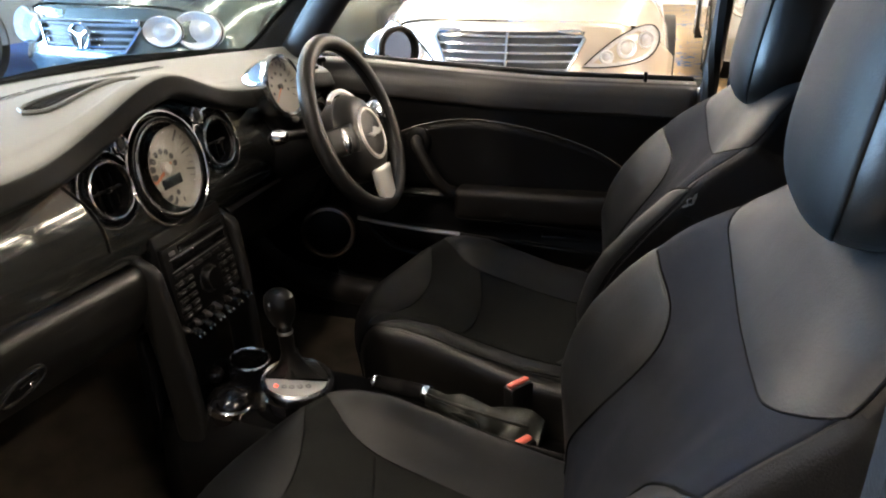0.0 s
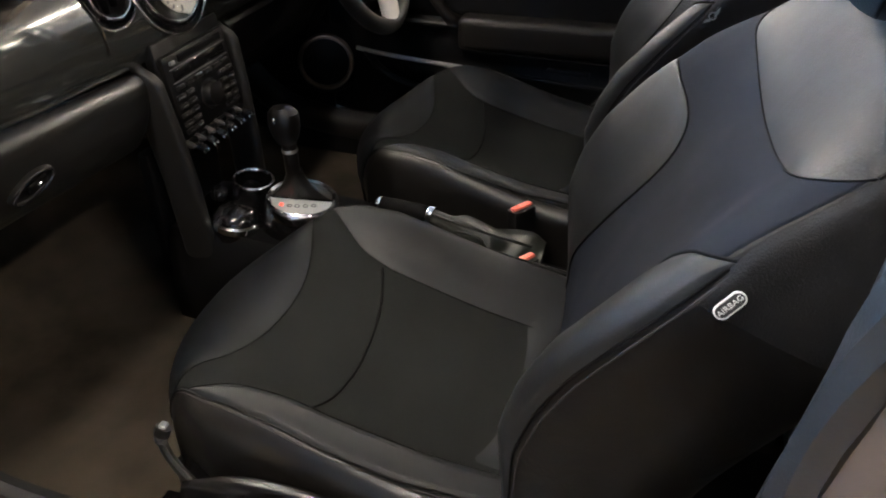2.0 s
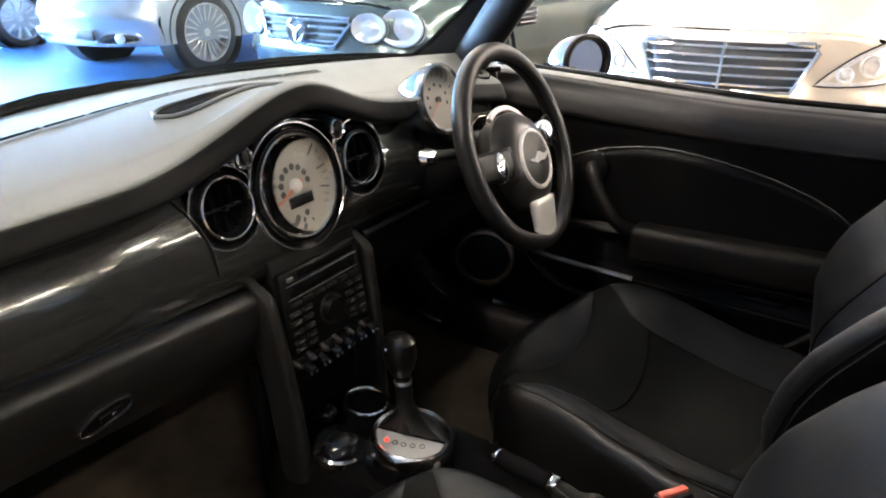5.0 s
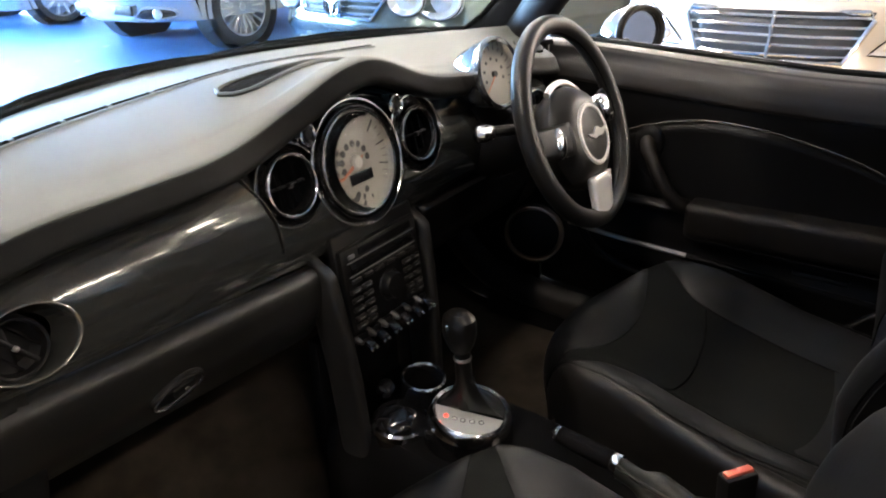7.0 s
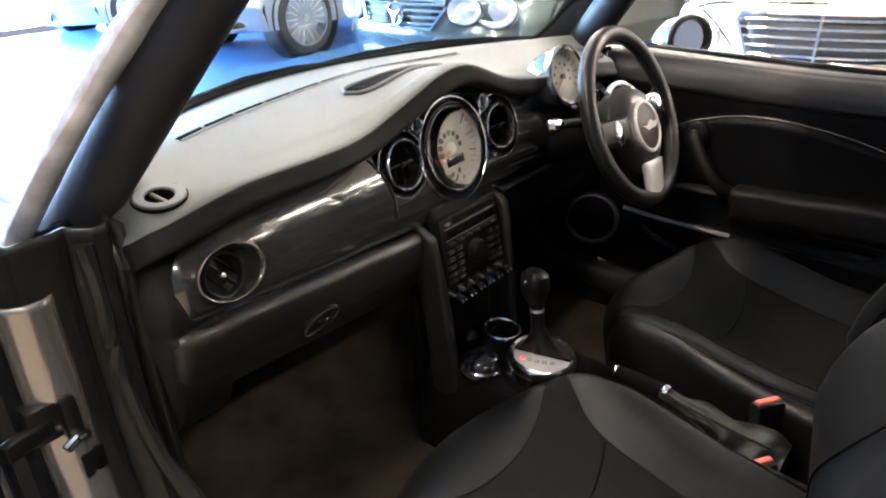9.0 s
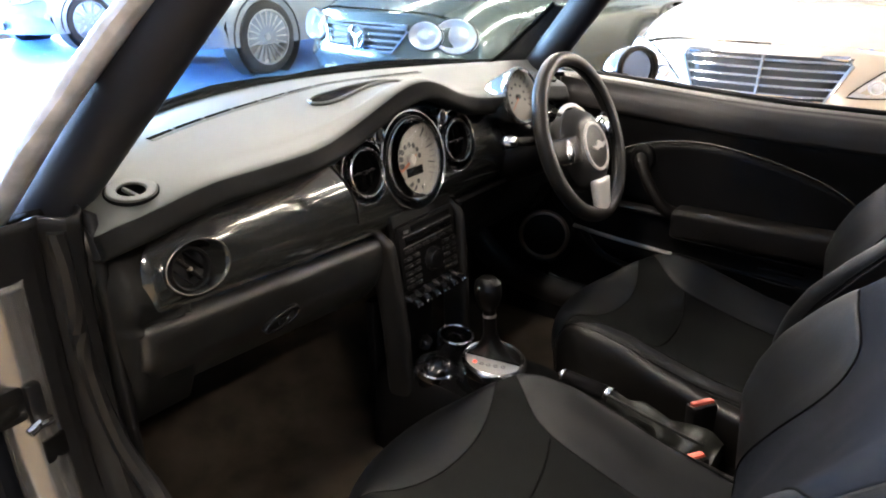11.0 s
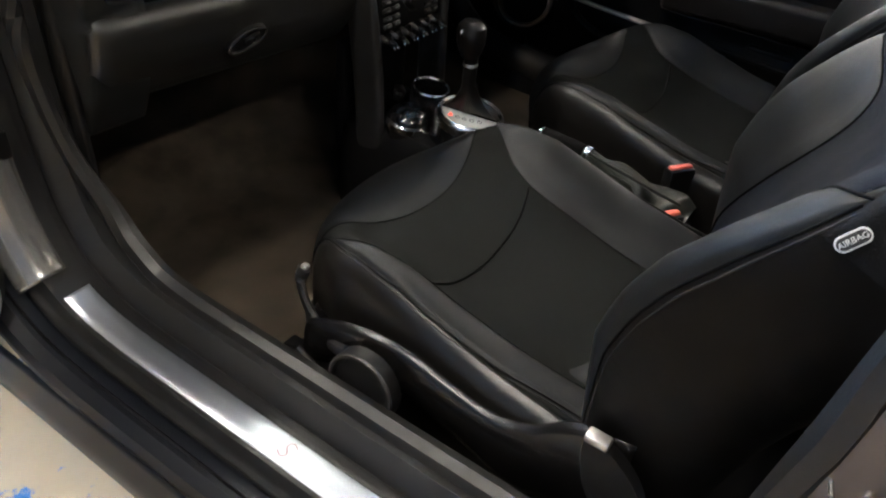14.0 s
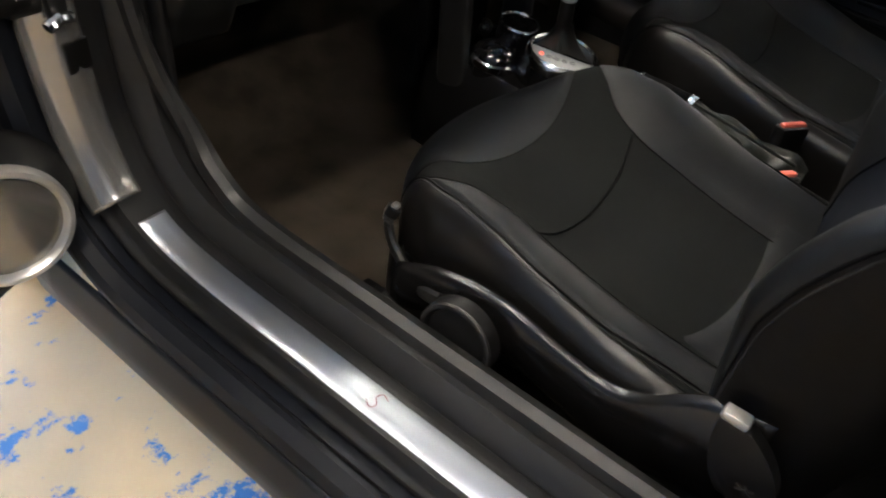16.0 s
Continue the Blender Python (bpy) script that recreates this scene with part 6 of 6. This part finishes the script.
            for s in (1.0, 0.8, 0.5, 0.2):
                rows.append([bm.verts.new(lp(c.lerp(p, s), 0.02 * (1 - s))) for p in line])
            for a, b in zip(rows, rows[1:]):
                for i in range(len(a)):
                    bm.faces.new((a[i], a[(i + 1) % len(a)], b[(i + 1) % len(a)], b[i]))
            bm.faces.new(rows[-1])
            hl = part("headlamp", bm, LAMP, car, "large clear headlamp")
            part("headlamp_seal", tube([lp(p, -0.004) for p in line], 0.0035, 6, closed=True), PLASTIC, hl)
            for yy, zz, rr in ((0.50, 0.565, 0.036), (0.595, 0.600, 0.052), (0.69, 0.635, 0.045)):
                q = lp(Vector((yy, zz, 0)), -0.010)
                part("lamp_projector", revolve([(rr, -0.01), (rr, 0.008), (rr * 0.85, 0.012), (rr * 0.6, -0.004), (rr * 0.4, 0.004), (0, 0.01)], Matrix.Translation(q) @ m.to_3x3().to_4x4() @ basis((0, 0, 0), (-1, k * 0.35, 0.1), (0, 1, 0)), 24), LAMP, hl)
        else:
            for yy, rr in lamps:
                zz = 0.615
                q = Vector((front_x(yy, zz) - 0.02, k * yy, zz))
                mm = m @ basis(q, (-1, k * 0.30, 0.18), (0, 1, 0))
                hl = part("headlamp", revolve([(rr, -0.05), (rr * 1.02, 0.012), (rr * 0.96, 0.022), (rr * 0.9, 0.016), (rr * 0.6, -0.01), (rr * 0.35, 0.0), (rr * 0.25, 0.012), (0, 0.016)], mm, 36, 1.18, 0.88), LAMP, car, "round headlamp")
                part("headlamp_seal", ring(mm @ pose(0, 0, 0.006), rr * 1.03, 0.006, 36, 6, 1.18, 0.88), PLASTIC, hl)
    # cabin
    def cabin(u, v):
        a = math.pi * u
        x = length * ramp(v, [(0, 0.25), (0.3, 0.40), (0.6, 0.58), (0.85, 0.76), (1, 0.86)])
        h = ramp(v, [(0, 0.0), (0.12, 0.20), (0.3, 0.40), (0.45, 0.46), (0.65, 0.45), (0.85, 0.25), (1, 0.0)])
        hw = w * (0.88 - 0.20 * math.sin(a) ** 2)
        return m @ Vector((x + 0.0, -hw * math.copysign(abs(math.cos(a)) ** 0.6, math.cos(a)), nose + 0.17 + h * math.sin(a) ** 0.5))
    part("cabin_glass", grid(cabin, 32, 20), DARKGLASS, car, "dark windows", sharp=60)
    bm = grid(lambda u, v: m @ Vector((length * (0.42 + 0.30 * v), (2 * u - 1) * w * 0.66, nose + 0.17 + 0.455 + 0.02 * math.sin(math.pi * u))), 10, 8)
    part("car_roof", bm, paint, car, thick=0.02)
    if gills:
        for k in (-1, 1):
            vent = part("side_vent", rbox((0.24, 0.02, 0.13), m @ pose(1.42, k * (w - 0.004), 0.60), 0.008), GRILLE, car, "dark vent in the flank")
            for z in (0.565, 0.60, 0.635):
                part("vent_blade", rbox((0.22, 0.03, 0.016), m @ pose(1.42, k * w, z), 0.006), CHROME, vent)
    # wheels
    for x in (0.88, length - 1.05):
        for k in (-1, 1):
            wm = m @ basis((x, k * (w - 0.10), 0.325 * rim_r), (0, k, 0), (1, 0, 0)) @ Matrix.Diagonal((rim_r, rim_r, 1, 1))
            part("wheel_arch", revolve([(0.375, 0.112), (0.375, -0.10), (0, -0.10)], wm, 36), GRILLE, car)
            wh = part("wheel", revolve([(0.24, -0.10), (0.30, -0.10), (0.322, -0.075), (0.325, 0.06), (0.315, 0.095), (0.30, 0.108), (0.245, 0.112), (0.235, 0.10)], wm, 48), TYRE, car, "black tyre on a multi-spoke rim")
            part("rim", revolve([(0.236, 0.104), (0.242, 0.114), (0.232, 0.116), (0.222, 0.09), (0.215, 0.0), (0, 0.0)], wm, 48), SATIN if spokes > 12 else PALE, wh)
            part("rim_hub", revolve([(0.05, 0.03), (0.045, 0.085), (0.03, 0.10), (0, 0.102)], wm, 24), SATIN, wh)
            for i in range(spokes):
                part("spoke", rbox((0.19, 0.016 if spokes > 12 else 0.035, 0.03), wm @ pose(0, 0, 0, 0, 0, 360 * i / spokes) @ pose(0.133, 0, 0.085, 0, -6, 0), 0.006, 1), SATIN, wh)
    return car


make_car("pale gold saloon with a wide chrome grille, parked facing the hatchback", GOLD, (2.76, 0.83, 0), 3, 5.0, 1.70, 0.76, 0.77, 0.205, 0.585, 5, "oval")
make_car("dark green-silver coupe with round lamps and a round grille emblem", SILVER, (2.95, 3.60, 0), -5, 4.3, 1.80, 0.79, 0.84, 0.175, 0.585, 4, "round", 10, star=0.078, sweep=0.30, lamps=((0.545, 0.105), (0.735, 0.130)), gills=True)
make_car("pale silver car with many-spoked rims, parked beside the coupe", PALE, (3.02, 6.62, 0), 0, 4.7, 1.80, 0.94, 0.70, 0.16, 0.80, 3, "oval", 20, low=0.29, fog=True, rim_r=1.1)
make_car("white car parked at the end of the row", PALE, (3.10, 10.0, 0), 0, 4.4, 1.74, 0.80, 0.66, 0.16, 0.62, 4, "oval", 10)
make_car("pale silver car parked past the gold saloon", PALE, (5.0, -1.20, 0), 0, 4.6, 1.80, 0.74, 0.7, 0.18, 0.60, 4, "oval", 10)
